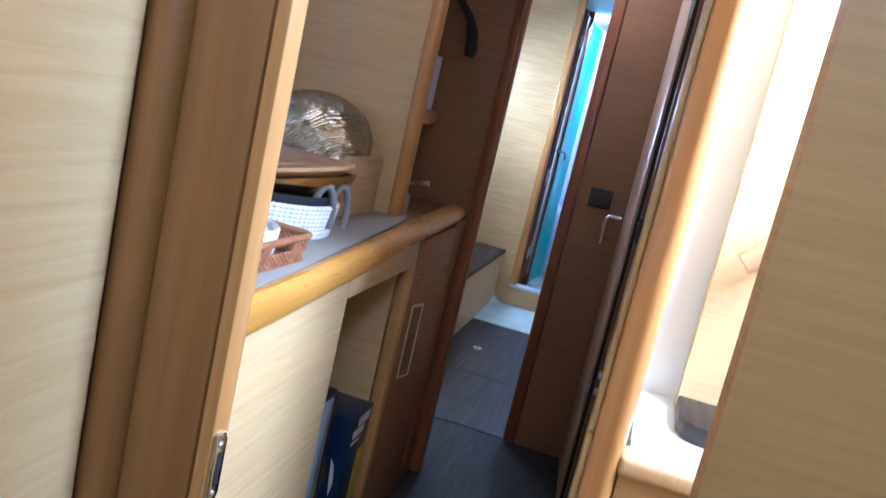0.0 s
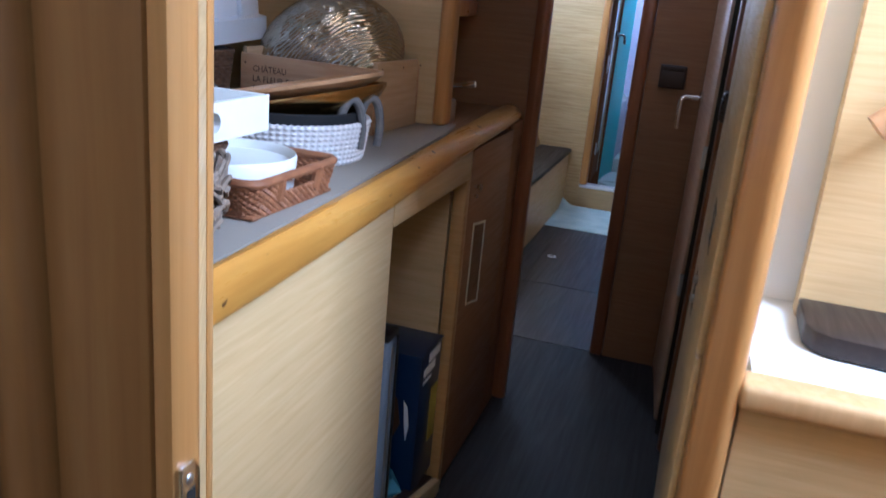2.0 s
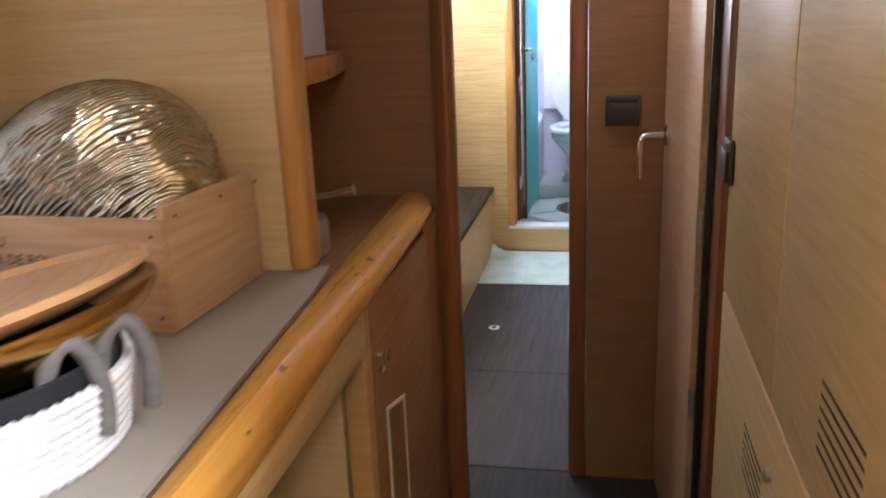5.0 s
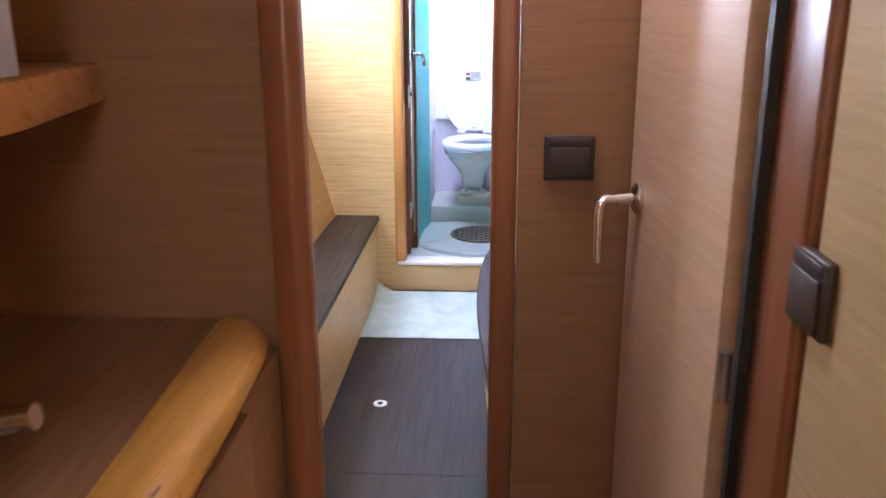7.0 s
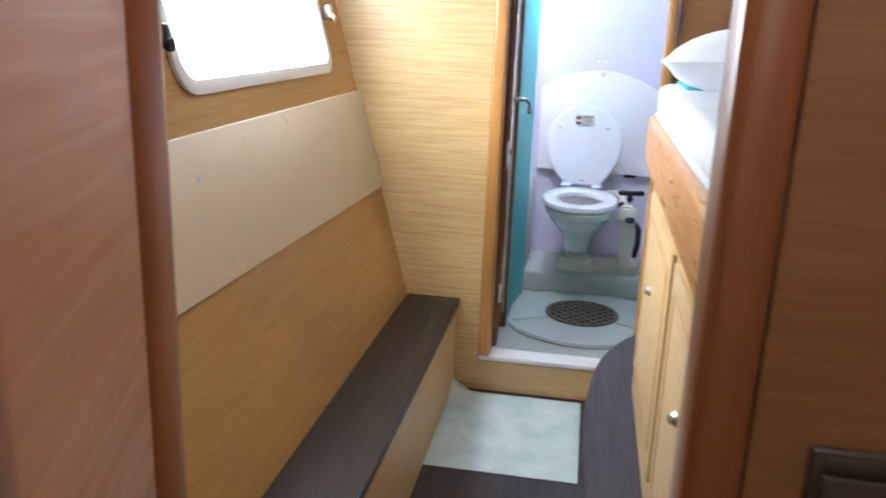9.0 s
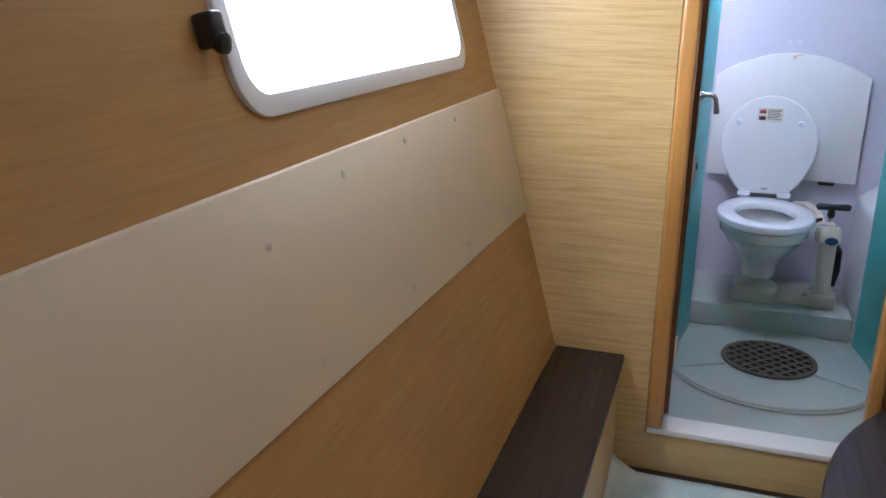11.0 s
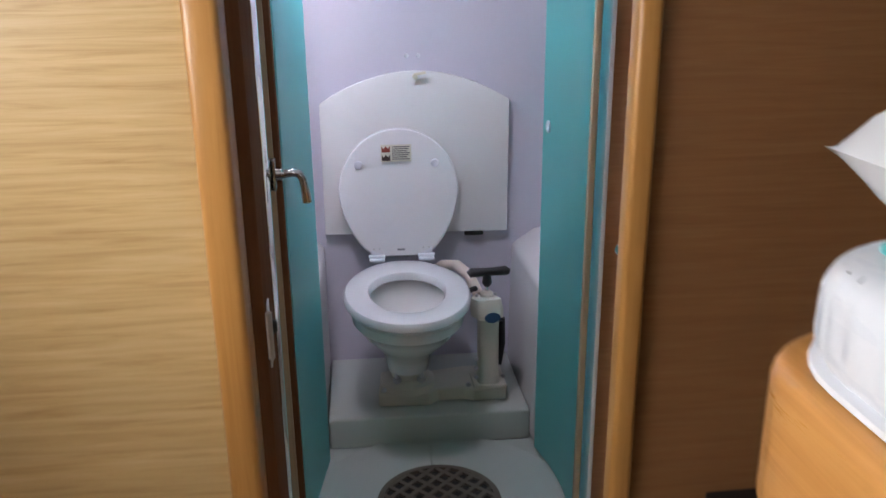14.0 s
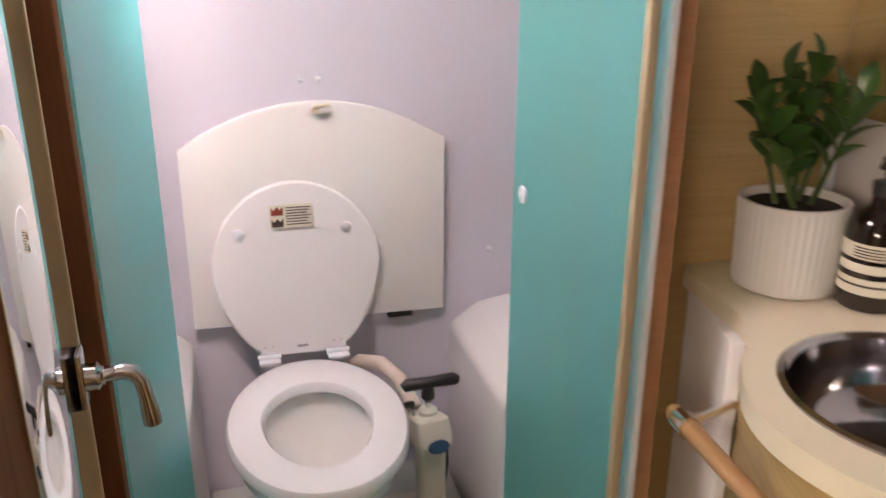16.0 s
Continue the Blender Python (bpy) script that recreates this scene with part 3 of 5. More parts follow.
edge_mat = plain("yellowed_plastic", (0.55, 0.50, 0.34), 0.45)
for x0, x1, z0, z1 in ((0, 0.004, -0.10, 0.105), (0.046, 0.050, -0.10, 0.105), (0.0042, 0.0458, 0.099, 0.105), (0.0042, 0.0458, -0.10, -0.094)):
    part("edge", moved(bm_box(x0, x1, -0.0012, 0.0012, z0, z1, 0.0004, 1), MK), edge_mat, card)
sleeve = part("sleeve", moved(bm_box(0.0042, 0.0458, -0.0004, 0.0004, -0.0938, 0.0988), MK), glass, card, "clear plastic sleeve")
sleeve.visible_shadow = False

# partition with nook behind
structure("wall_divider", bm_box(-0.62, 0.130, 2.998, 3.025, 0.885, CEIL), oak_h, "light oak veneer partition on the counter", "wall")
structure("divider_edge", bm_box(0.130, 0.163, 2.985, 3.035, 0.8855, CEIL, 0.012, 3), trim_z, "rounded honey wood edge of the partition", "trim")
structure("nook_shelf", bm_prism([(-0.5, 3.028), (0.11, 3.028), (0.10, 3.30), (0.06, 3.515), (-0.5, 3.515)], "z", 1.115, 1.155, 0.006), trim_x, "brown wooden shelf in the nook", "shelf")
solo("paper_card", bm_box(0.088, 0.098, 3.20, 3.30, 1.157, 1.305, 0.001), plain("blue_white_card", (0.52, 0.56, 0.72), 0.6), "pale blue-white booklet standing on the nook shelf", "booklet")
tin = thing("small_torch", (0.12, 3.12, 0.88), "small dark grey torch with a bright metal tip", "torch")
part("body", bm_tube([(0.02, 3.10, 0.945), (0.13, 3.105, 0.965)], 0.012, 12), black_plastic, tin)
part("tip", bm_tube([(0.131, 3.105, 0.9652), (0.158, 3.106, 0.969), (0.16, 3.106, 0.969), (0.19, 3.107, 0.974)], [0.006, 0.006, 0.008, 0.008], 12), chrome, tin, "bright metal tip")
solo("metal_tin", bm_lathe(0.10, 3.10, [(0.045, 0.879), (0.048, 0.885), (0.048, 0.925), (0.046, 0.932), (0.02, 0.934)], 24), steel, "small dull metal tin on the nook counter", "tin")
solo("black_strap", bm_tube([(0.045, 3.40, 1.575), (0.062, 3.40, 1.55), (0.085, 3.40, 1.48), (0.128, 3.395, 1.43), (0.143, 3.39, 1.39), (0.15, 3.385, 1.345), (0.148, 3.385, 1.325)], [0.006, 0.007, 0.010, 0.013, 0.017, 0.019, 0.012], 10), black_cloth, "black strap hanging in the nook", "strap")
structure("nook_hook_rail", bm_box(-0.3, 0.06, 3.20, 3.515, 1.56, 1.585, 0.004), trim_x, "upper wooden shelf in the nook", "shelf")

# strike plate on the doorway edge
sp = thing("strike_plate", (0.464, 1.622, 0.845), "chrome strike plate screwed to the door edge", "strike plate")


def strike():
    bms = [bm_prism([(y + 1.623, z + 0.873) for y, z in [(-0.008, -0.032), (0.004, -0.032), (0.009, -0.024), (0.009, 0.024), (0.004, 0.032), (-0.008, 0.032)]], "x", 0.462, 0.4648, 0.0006)]
    return merge(*bms)


part("plate", strike(), chrome, sp)
part("slot", bm_box(0.4645, 0.4652, 1.619, 1.627, 0.858, 0.888, 0.0002), void_dark, sp, "dark latch slot")
for zz in (0.851, 0.895):
    part("screw", moved(bm_lathe(0, 0, [(0.003, 0), (0.003, 0.0008), (0.002, 0.0014)], 10), pose(0.4648, 1.622, zz, 0, 90, 0)), steel, sp)

leaf = thing("entry_door", (0.325, 1.2, 0), "open light oak veneer door folded back", "door")
part("leaf", bm_box(0.325, 0.364, 0.86, 1.584, 0.02, 1.9, 0.003), oak_h, leaf)

# ---- starboard lockers ----
def locker(name, y0, y1, z0, z1, label):
    t = thing(name, (0.75, (y0 + y1) / 2, z0), label, "locker", "passage lockers")
    part("door", bm_box(0.745, 0.7545, y0, y1, z0, z1, 0.002), oak_h, t)
    return t


lk1 = locker("wall_locker", 2.965, 3.392, 0.742, 1.94, "flush light oak veneer locker door")
lk2 = locker("wall_locker", 2.335, 2.959, 0.742, 1.94, "flush light oak veneer locker door with louvre slots")
lk3 = locker("wall_locker", 2.335, 3.392, 0.03, 0.736, "low flush oak veneer locker door with louvre slots and latch")
# No slots are cut: near-black strips paint the shade inside them.
for k in range(6):
    part("louvre_slot_shade", bm_box(0.7443, 0.746, 2.615, 2.75, 0.868 - 0.0135 * k, 0.8715 - 0.0135 * k, 0.0004), void_dark, lk2)
    part("louvre_slot_shade", bm_box(0.7443, 0.746, 2.98, 3.115, 0.63 - 0.0135 * k, 0.6335 - 0.0135 * k, 0.0004), void_dark, lk3)
for yy, zz in ((2.93, 0.66), (2.93, 0.62)):
    part("latch", moved(bm_lathe(0, 0, [(0.007, 0), (0.009, 0.003), (0.009, 0.007), (0.004, 0.010)], 14), pose(0.745, yy, zz, 0, -90, 0)), steel, lk3, "small steel push latch")


def switch_thing(loc, rot, name, label):
    t = thing(name, loc, label, "switch")
    m = pose(*loc, *rot)
    part("plate", moved(bm_box(-0.040, 0.040, -0.009, 0, -0.036, 0.036, 0.003, 3), m), brown_plastic, t)
    part("rocker", moved(bm_box(-0.032, 0.032, -0.014, -0.0085, -0.033, 0.018, 0.003, 2), m), brown_plastic, t)
    part("cap", moved(bm_box(-0.032, 0.032, -0.0115, -0.0085, 0.020, 0.032, 0.0015, 2), m), brown_plastic, t)
    return t


switch_thing((0.582, 3.98, 0.979), (0, 0, 0), "light_switch", "dark brown plastic light switch on the bulkhead")
switch_thing((0.745, 3.385, 0.965), (0, 0, -90), "light_switch", "grey-brown light switch beside the door jamb")

# stair details
solo("stair_tread", bm_prism([(1.85, 2.565), (0.885, 2.565), (0.883, 2.45), (0.893, 2.425), (0.915, 2.41), (1.0, 2.40), (1.85, 2.385)], "z", 0.744, 0.775, 0.004), dark_lam, "dark laminate stair tread with a black rounded edge", "stair tread", kind="structure")
hr = thing("handrail", (1.1, 2.49, 1.1), "round pale wooden handrail on chrome brackets", "handrail")
part("rail", bm_tube([(0.915, 2.47, 1.048), (1.02, 2.475, 1.145), (1.75, 2.48, 1.82)], 0.019, 16), tray_wood, hr)
for q in (0.0, 0.62):
    bx, bz = 0.975 + q, 1.078 + q * 0.925
    part("bracket", merge(bm_tube([(bx, 2.474, bz), (bx, 2.51, bz - 0.02), (bx, 2.552, bz - 0.022)], 0.007, 10), moved(bm_lathe(0, 0, [(0.024, 0), (0.024, 0.006), (0.012, 0.012)], 20), pose(bx, 2.57, bz - 0.022, 90, 0, 0))), chrome, hr, "chrome bracket with a round foot")

# ---- things in the open cabinet ----
bx = thing("cardboard_box", (0.1, 2.88, 0.064), "glossy dark blue cardboard carton with printed sides", "box")
part("carton", bm_box(-0.03, 0.214, 2.815, 2.953, 0.064, 0.408, 0.002), blue_card, bx)
part("flap", bm_box(-0.034, 0.217, 2.811, 2.954, 0.4085, 0.412, 0.001), blue_card, bx)
for y0, y1, z0, z1 in ((2.835, 2.91, 0.352, 0.372), (2.865, 2.94, 0.378, 0.40), (2.835, 2.89, 0.335, 0.343)):
    part("label", bm_box(0.2142, 0.2154, y0, y1, z0, z1), paper, bx, "white printed band")
part("label", bm_box(0.2142, 0.2154, 2.90, 2.945, 0.16, 0.30), plain("yellow_print", (0.45, 0.38, 0.05), 0.5), bx, "yellow printed picture")
brown_print = plain("brown_print", (0.10, 0.045, 0.02), 0.4, vary=0.5, scale=25)
part("label", bm_prism([(0.045, 0.20), (0.06, 0.29), (0.085, 0.325), (0.13, 0.335), (0.165, 0.30), (0.175, 0.24), (0.15, 0.18), (0.09, 0.165)], "y", 2.8132, 2.8144), brown_print, bx, "dark brown printed picture")
part("label", bm_prism([(0.07, 0.345), (0.075, 0.385), (0.11, 0.395), (0.125, 0.36), (0.10, 0.335)], "y", 2.8132, 2.8144), paper, bx, "white printed patch")
part("label", bm_prism([(0.18, 0.30), (0.19, 0.285), (0.196, 0.24), (0.19, 0.20), (0.185, 0.24)], "y", 2.8132, 2.8144), paper, bx, "white printed patch")
case = thing("plastic_case", (0.08, 2.65, 0.11), "flat pale blue plastic case standing on edge", "case")
part("shell", bm_box(-0.06, 0.202, 2.628, 2.682, 0.118, 0.515, 0.006, 2), pale_blue, case)
part("cap", bm_box(-0.062, 0.204, 2.626, 2.684, 0.5155, 0.532, 0.005, 2), black_plastic, case, "black end cap")
part("edge_band", bm_box(-0.061, 0.204, 2.6825, 2.690, 0.119, 0.515, 0.002), black_plastic, case, "black edge band")
part("groove", bm_box(0.2015, 0.2035, 2.650, 2.660, 0.125, 0.50, 0.0008), steel, case, "bright moulded groove")
solo("plastic_bag", moved(bm_rings([[(0.05 * math.cos(a) * r * (1 + 0.2 * math.sin(5 * a + z * 60)), 0.05 * math.sin(a) * r, z) for a in [2 * math.pi * k / 18 for k in range(18)]] for z, r in ((0, 0.9), (0.02, 1.1), (0.05, 0.8), (0.07, 0.4))]), pose(0.15, 2.745, 0.098)), plain("blue_film", (0.10, 0.28, 0.45), 0.2), "crumpled pale blue plastic bag", "bag")


# ---- things on the counter ----
def loop_rect(x0, x1, y0, y1, z, r, n=10):
    pts = []
    for k, (cx, cy) in enumerate(((x1 - r, y1 - r), (x0 + r, y1 - r), (x0 + r, y0 + r), (x1 - r, y0 + r))):
        for j in range(n + 1):
            a = math.pi / 2 * (k + j / n)
            pts.append((cx + r * math.cos(a), cy + r * math.sin(a), z))
    return pts


def resample(pts, n):
    pts = [Vector(p) for p in pts]
    seg = [(pts[(i + 1) % len(pts)] - p).length for i, p in enumerate(pts)]
    tot, out = sum(seg), []
    for k in range(n):
        d, i = tot * k / n, 0
        while d > seg[i] and i < len(seg) - 1:
            d -= seg[i]
            i += 1
        out.append(pts[i].lerp(pts[(i + 1) % len(pts)], d / max(seg[i], 1e-9)))
    return out


def weave(outline, z0, z1, rows, r, amp, flare=0.0, posts=40, n=120, skip=None):
    """Strands woven in and out of posts, row over row. outline(z, grow) gives the loop."""
    bms = []
    for k in range(rows):
        f = k / max(1, rows - 1)
        z = z0 + (z1 - z0) * f
        loop = resample(outline(z, flare * f), n)
        cen = sum(loop, Vector()) / n
        pts = []
        for i, p in enumerate(loop):
            d = Vector((p.x - cen.x, p.y - cen.y, 0)).normalized()
            s = math.sin(math.pi * posts * i / n + math.pi * (k % 2))
            pts.append(p + d * amp * s + Vector((0, 0, 0.0006 * math.sin(i * 1.7 + k))))
        if skip:
            run = []
            for p in pts + [pts[0]]:
                if skip(p):
                    if len(run) > 2:
                        bms.append(bm_tube(run, r, 5))
                    run = []
                else:
                    run.append(p)
            if len(run) > 2:
                bms.append(bm_tube(run, r, 5))
        else:
            bms.append(bm_tube(pts, r, 5, closed=True))
    return bms


def woven(name, bms, mat, parent):
    for b in bms:
        part(name, b, mat, parent)


# rattan tray with cut handles
rt = thing("rattan_tray", (0.06, 2.22, 0.885), "reddish-brown woven rattan serving tray with handle holes", "tray")
MR = pose(0.078, 2.214, 0, 0, 0, -2)


def rt_loop(z, g):
    return [MR @ Vector(p) for p in loop_rect(-0.135 - g, 0.135 + g, -0.098 - g, 0.098 + g, z, 0.02)]


def in_handle(p):
    q = MR.inverted() @ p
    return 0.909 < p.z < 0.924 and q.x > 0 and abs(q.y) < 0.042


woven("strand", weave(rt_loop, 0.889, 0.927, 11, 0.0027, 0.0020, 0.007, 150, 640, in_handle), rattan, rt)
part("base", moved(bm_box(-0.137, 0.137, -0.100, 0.100, 0.885, 0.890, 0.002), MR), rattan, rt)
part("rim", bm_tube(resample(rt_loop(0.931, 0.008), 90), 0.006, 8, closed=True), rattan, rt)
for s in (-1, 1):
    part("handle_wrap", bm_tube([MR @ Vector((0.139, 0.047 * s, 0.902)), MR @ Vector((0.142, 0.047 * s, 0.918)), MR @ Vector((0.144, 0.047 * s, 0.931))], 0.007, 8), rattan, rt)

dish = thing("white_dish", (0.103, 2.212, 0.89), "round white shallow dish with straight sides", "dish")
part("bowl", bm_lathe(0.108, 2.216, [(0.082, 0.891), (0.087, 0.894), (0.089, 0.90), (0.092, 0.938), (0.090, 0.942), (0.087, 0.939), (0.084, 0.930), (0.02, 0.928)], 48), ceramic, dish)

def pastel_print():
    m, nt, bs = mat_new("pastel_print")
    n = noise_tex(nt, coords(nt), 16, 3, 0.5, 1.0)
    nt.links.new(ramp(nt, n, [(0.30, (0.16, 0.42, 0.36)), (0.44, (0.66, 0.68, 0.60)), (0.56, (0.72, 0.70, 0.62)), (0.64, (0.52, 0.22, 0.12)), (0.72, (0.20, 0.45, 0.42))]), bs.inputs["Base Color"])
    bs.inputs["Roughness"].default_value = 0.35
    return m


# grey willow wreath and brown basket under the white tray
wl = thing("willow_wreath", (0.105, 1.962, 0.885), "rough wreath of twisted grey willow twigs", "wreath")
rng = random.Random(5)
for k in range(130):
    a0 = rng.uniform(0, 6.28)
    span = rng.uniform(1.5, 3.4)
    rad = rng.uniform(0.065, 0.096)
    zc = rng.uniform(0.902, 0.958)
    ph = rng.uniform(0, 6.28)
    path = [(0.128 + (rad + 0.006 * math.sin(3 * a + ph)) * math.cos(a), 2.008 + (rad + 0.006 * math.cos(4 * a + ph)) * math.sin(a), zc + 0.014 * math.sin(5 * a + ph)) for a in [a0 + span * j / 14 for j in range(15)]]
    part("twig", bm_tube(path, rng.uniform(0.003, 0.0048), 6), willow, wl)
wb = thing("wicker_basket", (0.06, 2.05, 0.96), "shallow brown woven wicker basket under the white tray", "basket")


def wb_loop(z, g):
    return [(x, y, z) for x, y, z in loop_rect(-0.08 - g, 0.155 + g, 1.90 - g, 2.165 + g, z, 0.05)]


woven("strand", weave(wb_loop, 0.953, 0.975, 6, 0.0035, 0.002, 0.0, 60, 180), rattan_dark, wb)
part("panel", bm_box(-0.075, 0.15, 1.905, 2.16, 0.955, 0.974, 0.01), rattan_dark, wb)

wt = thing("white_tray", (0.02, 2.0, 0.978), "white lacquered wooden tray with oval handle holes", "tray")
part("base", bm_box(-0.17, 0.165, 1.80, 2.195, 0.9795, 0.985), plain("grey_tray_floor", (0.40, 0.37, 0.32), 0.5), wt)
part("side", bm_box(-0.17, 0.165, 2.1965, 2.205, 0.9795, 1.025, 0.001), white_lacquer, wt)
part("side", bm_box(-0.17, 0.165, 1.79, 1.7985, 0.9795, 1.025, 0.001), white_lacquer, wt)
part("side", bm_box(-0.18, -0.1715, 1.79, 2.205, 0.9795, 1.025, 0.001), white_lacquer, wt)


def holed_side():
    bm = bmesh.new()
    out = [(1.79, 0.9795), (2.205, 0.9795), (2.205, 1.025), (1.79, 1.025)]
    hole = []
    for s, cy in ((1, 2.085), (-1, 1.985)):
        for j in range(9):
            a = -math.pi / 2 + math.pi * j / 8
            hole.append((cy + s * 0.012 * math.cos(a), 1.002 + s * 0.012 * math.sin(a)))
    edges = []
    for loop in (out, hole):
        vs = [bm.verts.new((0.1665, y, z)) for y, z in loop]
        edges += [bm.edges.new((vs[i], vs[(i + 1) % len(vs)])) for i in range(len(vs))]
    bmesh.ops.triangle_fill(bm, use_beauty=True, edges=edges)
    got = bmesh.ops.extrude_face_region(bm, geom=bm.faces[:])
    bmesh.ops.translate(bm, vec=(0.0085, 0, 0), verts=[v for v in got["geom"] if isinstance(v, bmesh.types.BMVert)])
    bmesh.ops.recalc_face_normals(bm, faces=bm.faces[:])
    return bm


part("side", holed_side(), white_lacquer, wt)
part("paper", bm_box(0.0, 0.14, 1.95, 2.14, 0.986, 0.989), pastel_print(), wt, "green printed paper lying in it")

# white rope basket with black liner
rb = thing("rope_basket", (0.02, 2.56, 0.885), "oval white rope basket with black liner and grey loop handles", "basket")
RBC = (0.03, 2.512)


def rb_loop(z, g):
    return circle(*RBC, z, 0.131 + g, 0.128 + g, 60)


def twisted(loop, r, n=200, pitch=0.011):
    """A laid rope: a tube whose thickness swells along slanting strands."""
    pts = resample(loop, n)
    cen = sum(pts, Vector()) / n
    rings = []
    for i, p in enumerate(pts):
        d = Vector((p.x - cen.x, p.y - cen.y, 0)).normalized()
        s = 2 * math.pi * round(0.9 / pitch) * i / n
        rings.append([p + (r * (1 + 0.22 * math.sin(s + 2 * math.pi * k / 6))) * (math.cos(2 * math.pi * k / 6) * d + Vector((0, 0, math.sin(2 * math.pi * k / 6)))) for k in range(6)])
    rings.append(rings[0])
    return bm_rings(rings, cap0=False, cap1=False)


for k in range(8):
    part("coil", twisted(rb_loop(0.8905 + 0.0082 * k, 0.0014 * k), 0.0052, 480), rope_white, rb)
part("liner", bm_rings([circle(*RBC, z, 0.125 + g, 0.122 + g, 48) for z, g in ((0.887, 0), (0.952, 0.009), (0.968, 0.012), (0.969, 0.009), (0.93, 0.004), (0.90, -0.01))], cap0=True), black_cloth, rb, "black cloth liner")
for cx, cy, yaw in ((0.158, 2.497, -48), (0.170, 2.545, -42), (-0.105, 2.47, -60), (-0.075, 2.445, -60)):
    pts = [Vector((0.004 * math.sin(a), 0.020 * math.cos(a), 0.052 * math.sin(a) if math.sin(a) > 0 else 0.06 * math.sin(a))) for a in [-0.5 + (math.pi + 1.0) * k / 14 for k in range(15)]]
    m = pose(cx, cy, 0.938, 0, 0, yaw)
    part("handle", bm_tube([m @ p for p in pts], 0.0075, 10), rope_grey, rb, "grey rope loop handle")

# brass bowl and wooden tray, tilted on the basket
TB = pose(0.036, 2.538, 0.974, 0, 0, 28.5) @ pose(0, 0, 0, 0, -11.5, 0) @ pose(0, 0, 0, -5.5, 0, 0)


def dish_bm(rx, ry, h, th, n=56):
    prof = [(0.45, -h), (0.75, -h * 0.85), (0.93, -h * 0.35), (1.0, 0.0), (1.005, 0.006), (0.985, 0.007), (0.97, 0.0), (0.90, -h * 0.35 + th), (0.72, -h * 0.85 + th), (0.40, -h + th)]
    return bm_rings([circle(0, 0, z, rx * f, ry * f, n) for f, z in prof])


bb = thing("brass_bowl", (-0.02, 2.555, 0.985), "wide shallow brass bowl tilted on the rope basket", "bowl")
part("bowl", moved(dish_bm(0.156, 0.138, 0.038, 0.004), TB @ pose(0, 0, 0.0)), brass, bb)
wtr = thing("wooden_platter", (-0.02, 2.555, 1.0), "polished honey-coloured wooden platter lying in the brass bowl", "platter")
part("platter", moved(dish_bm(0.154, 0.136, 0.018, 0.008), TB @ pose(0.0, 0.0, 0.019, 0, 0, 0)), tray_wood, wtr)

# wine crate
cr = thing("wine_crate", (-0.07, 2.85, 0.885), "open pine wine crate with brown printing, nailed corners", "crate")
MC = pose(-0.222, 2.778, 0.886, 0, 0, -3.0)
CL, CWD, CH = 0.308, 0.218, 0.128
part("front_board", moved(bm_box(0, CL, 0, 0.009, 0, CH, 0.001), MC), crate_wood, cr)
part("back_board", moved(bm_box(0, CL, CWD - 0.009, CWD, 0, CH, 0.001), MC), crate_wood, cr)
part("end_board", moved(bm_box(CL - 0.010, CL, 0.0095, CWD - 0.0095, 0, CH + 0.012, 0.001), MC), crate_wood_y, cr)
part("end_board", moved(bm_box(0, 0.010, 0.0095, CWD - 0.0095, 0, CH + 0.012, 0.001), MC), crate_wood_y, cr)
part("bottom", moved(bm_box(0.010, CL - 0.010, 0.0095, CWD - 0.0095, 0.0, 0.008), MC), crate_wood, cr)
for px, pz in ((0.012, 0.018), (0.012, 0.11), (CL - 0.012, 0.018), (CL - 0.012, 0.11)):
    part("nail", moved(bm_lathe(0, 0, [(0.0022, 0), (0.0022, 0.0008)], 8), MC @ pose(px, 0.0, pz, 90, 0, 0)), ink, cr)
for py in (0.03, 0.13, 0.22):
    part("nail", moved(bm_lathe(0, 0, [(0.0022, 0), (0.0022, 0.0008)], 8), MC @ pose(CL, py, CH - 0.002, 0, 90, 0)), ink, cr)


def lettering(txt, size, mat, m, parent, name="printing", label=""):
    cu = bpy.data.curves.new(name, "FONT")
    cu.body, cu.size, cu.extrude, cu.resolution_u = txt, size, 0.0002, 2
    tmp = bpy.data.objects.new("tmp_text", cu)
    scene.collection.objects.link(tmp)
    bpy.context.view_layer.update()
    me = bpy.data.meshes.new_from_object(tmp.evaluated_get(bpy.context.evaluated_depsgraph_get()))
    bpy.data.objects.remove(tmp)
    bm = bmesh.new()
    bm.from_mesh(me)
    bpy.data.meshes.remove(me)
    moved(bm, m)
    return part(name, bm, mat, parent, label)


for k, line in enumerate(("CHÂTEAU", "LA FLEUR DE BOUARD", "B.P. 7", "33500 POMEROL")):
    lettering(line, 0.0175, ink, MC @ pose(0.03, -0.0006, 0.094 - 0.0205 * k, 90, 0, 0), cr, "printing", "brown stencilled lettering")

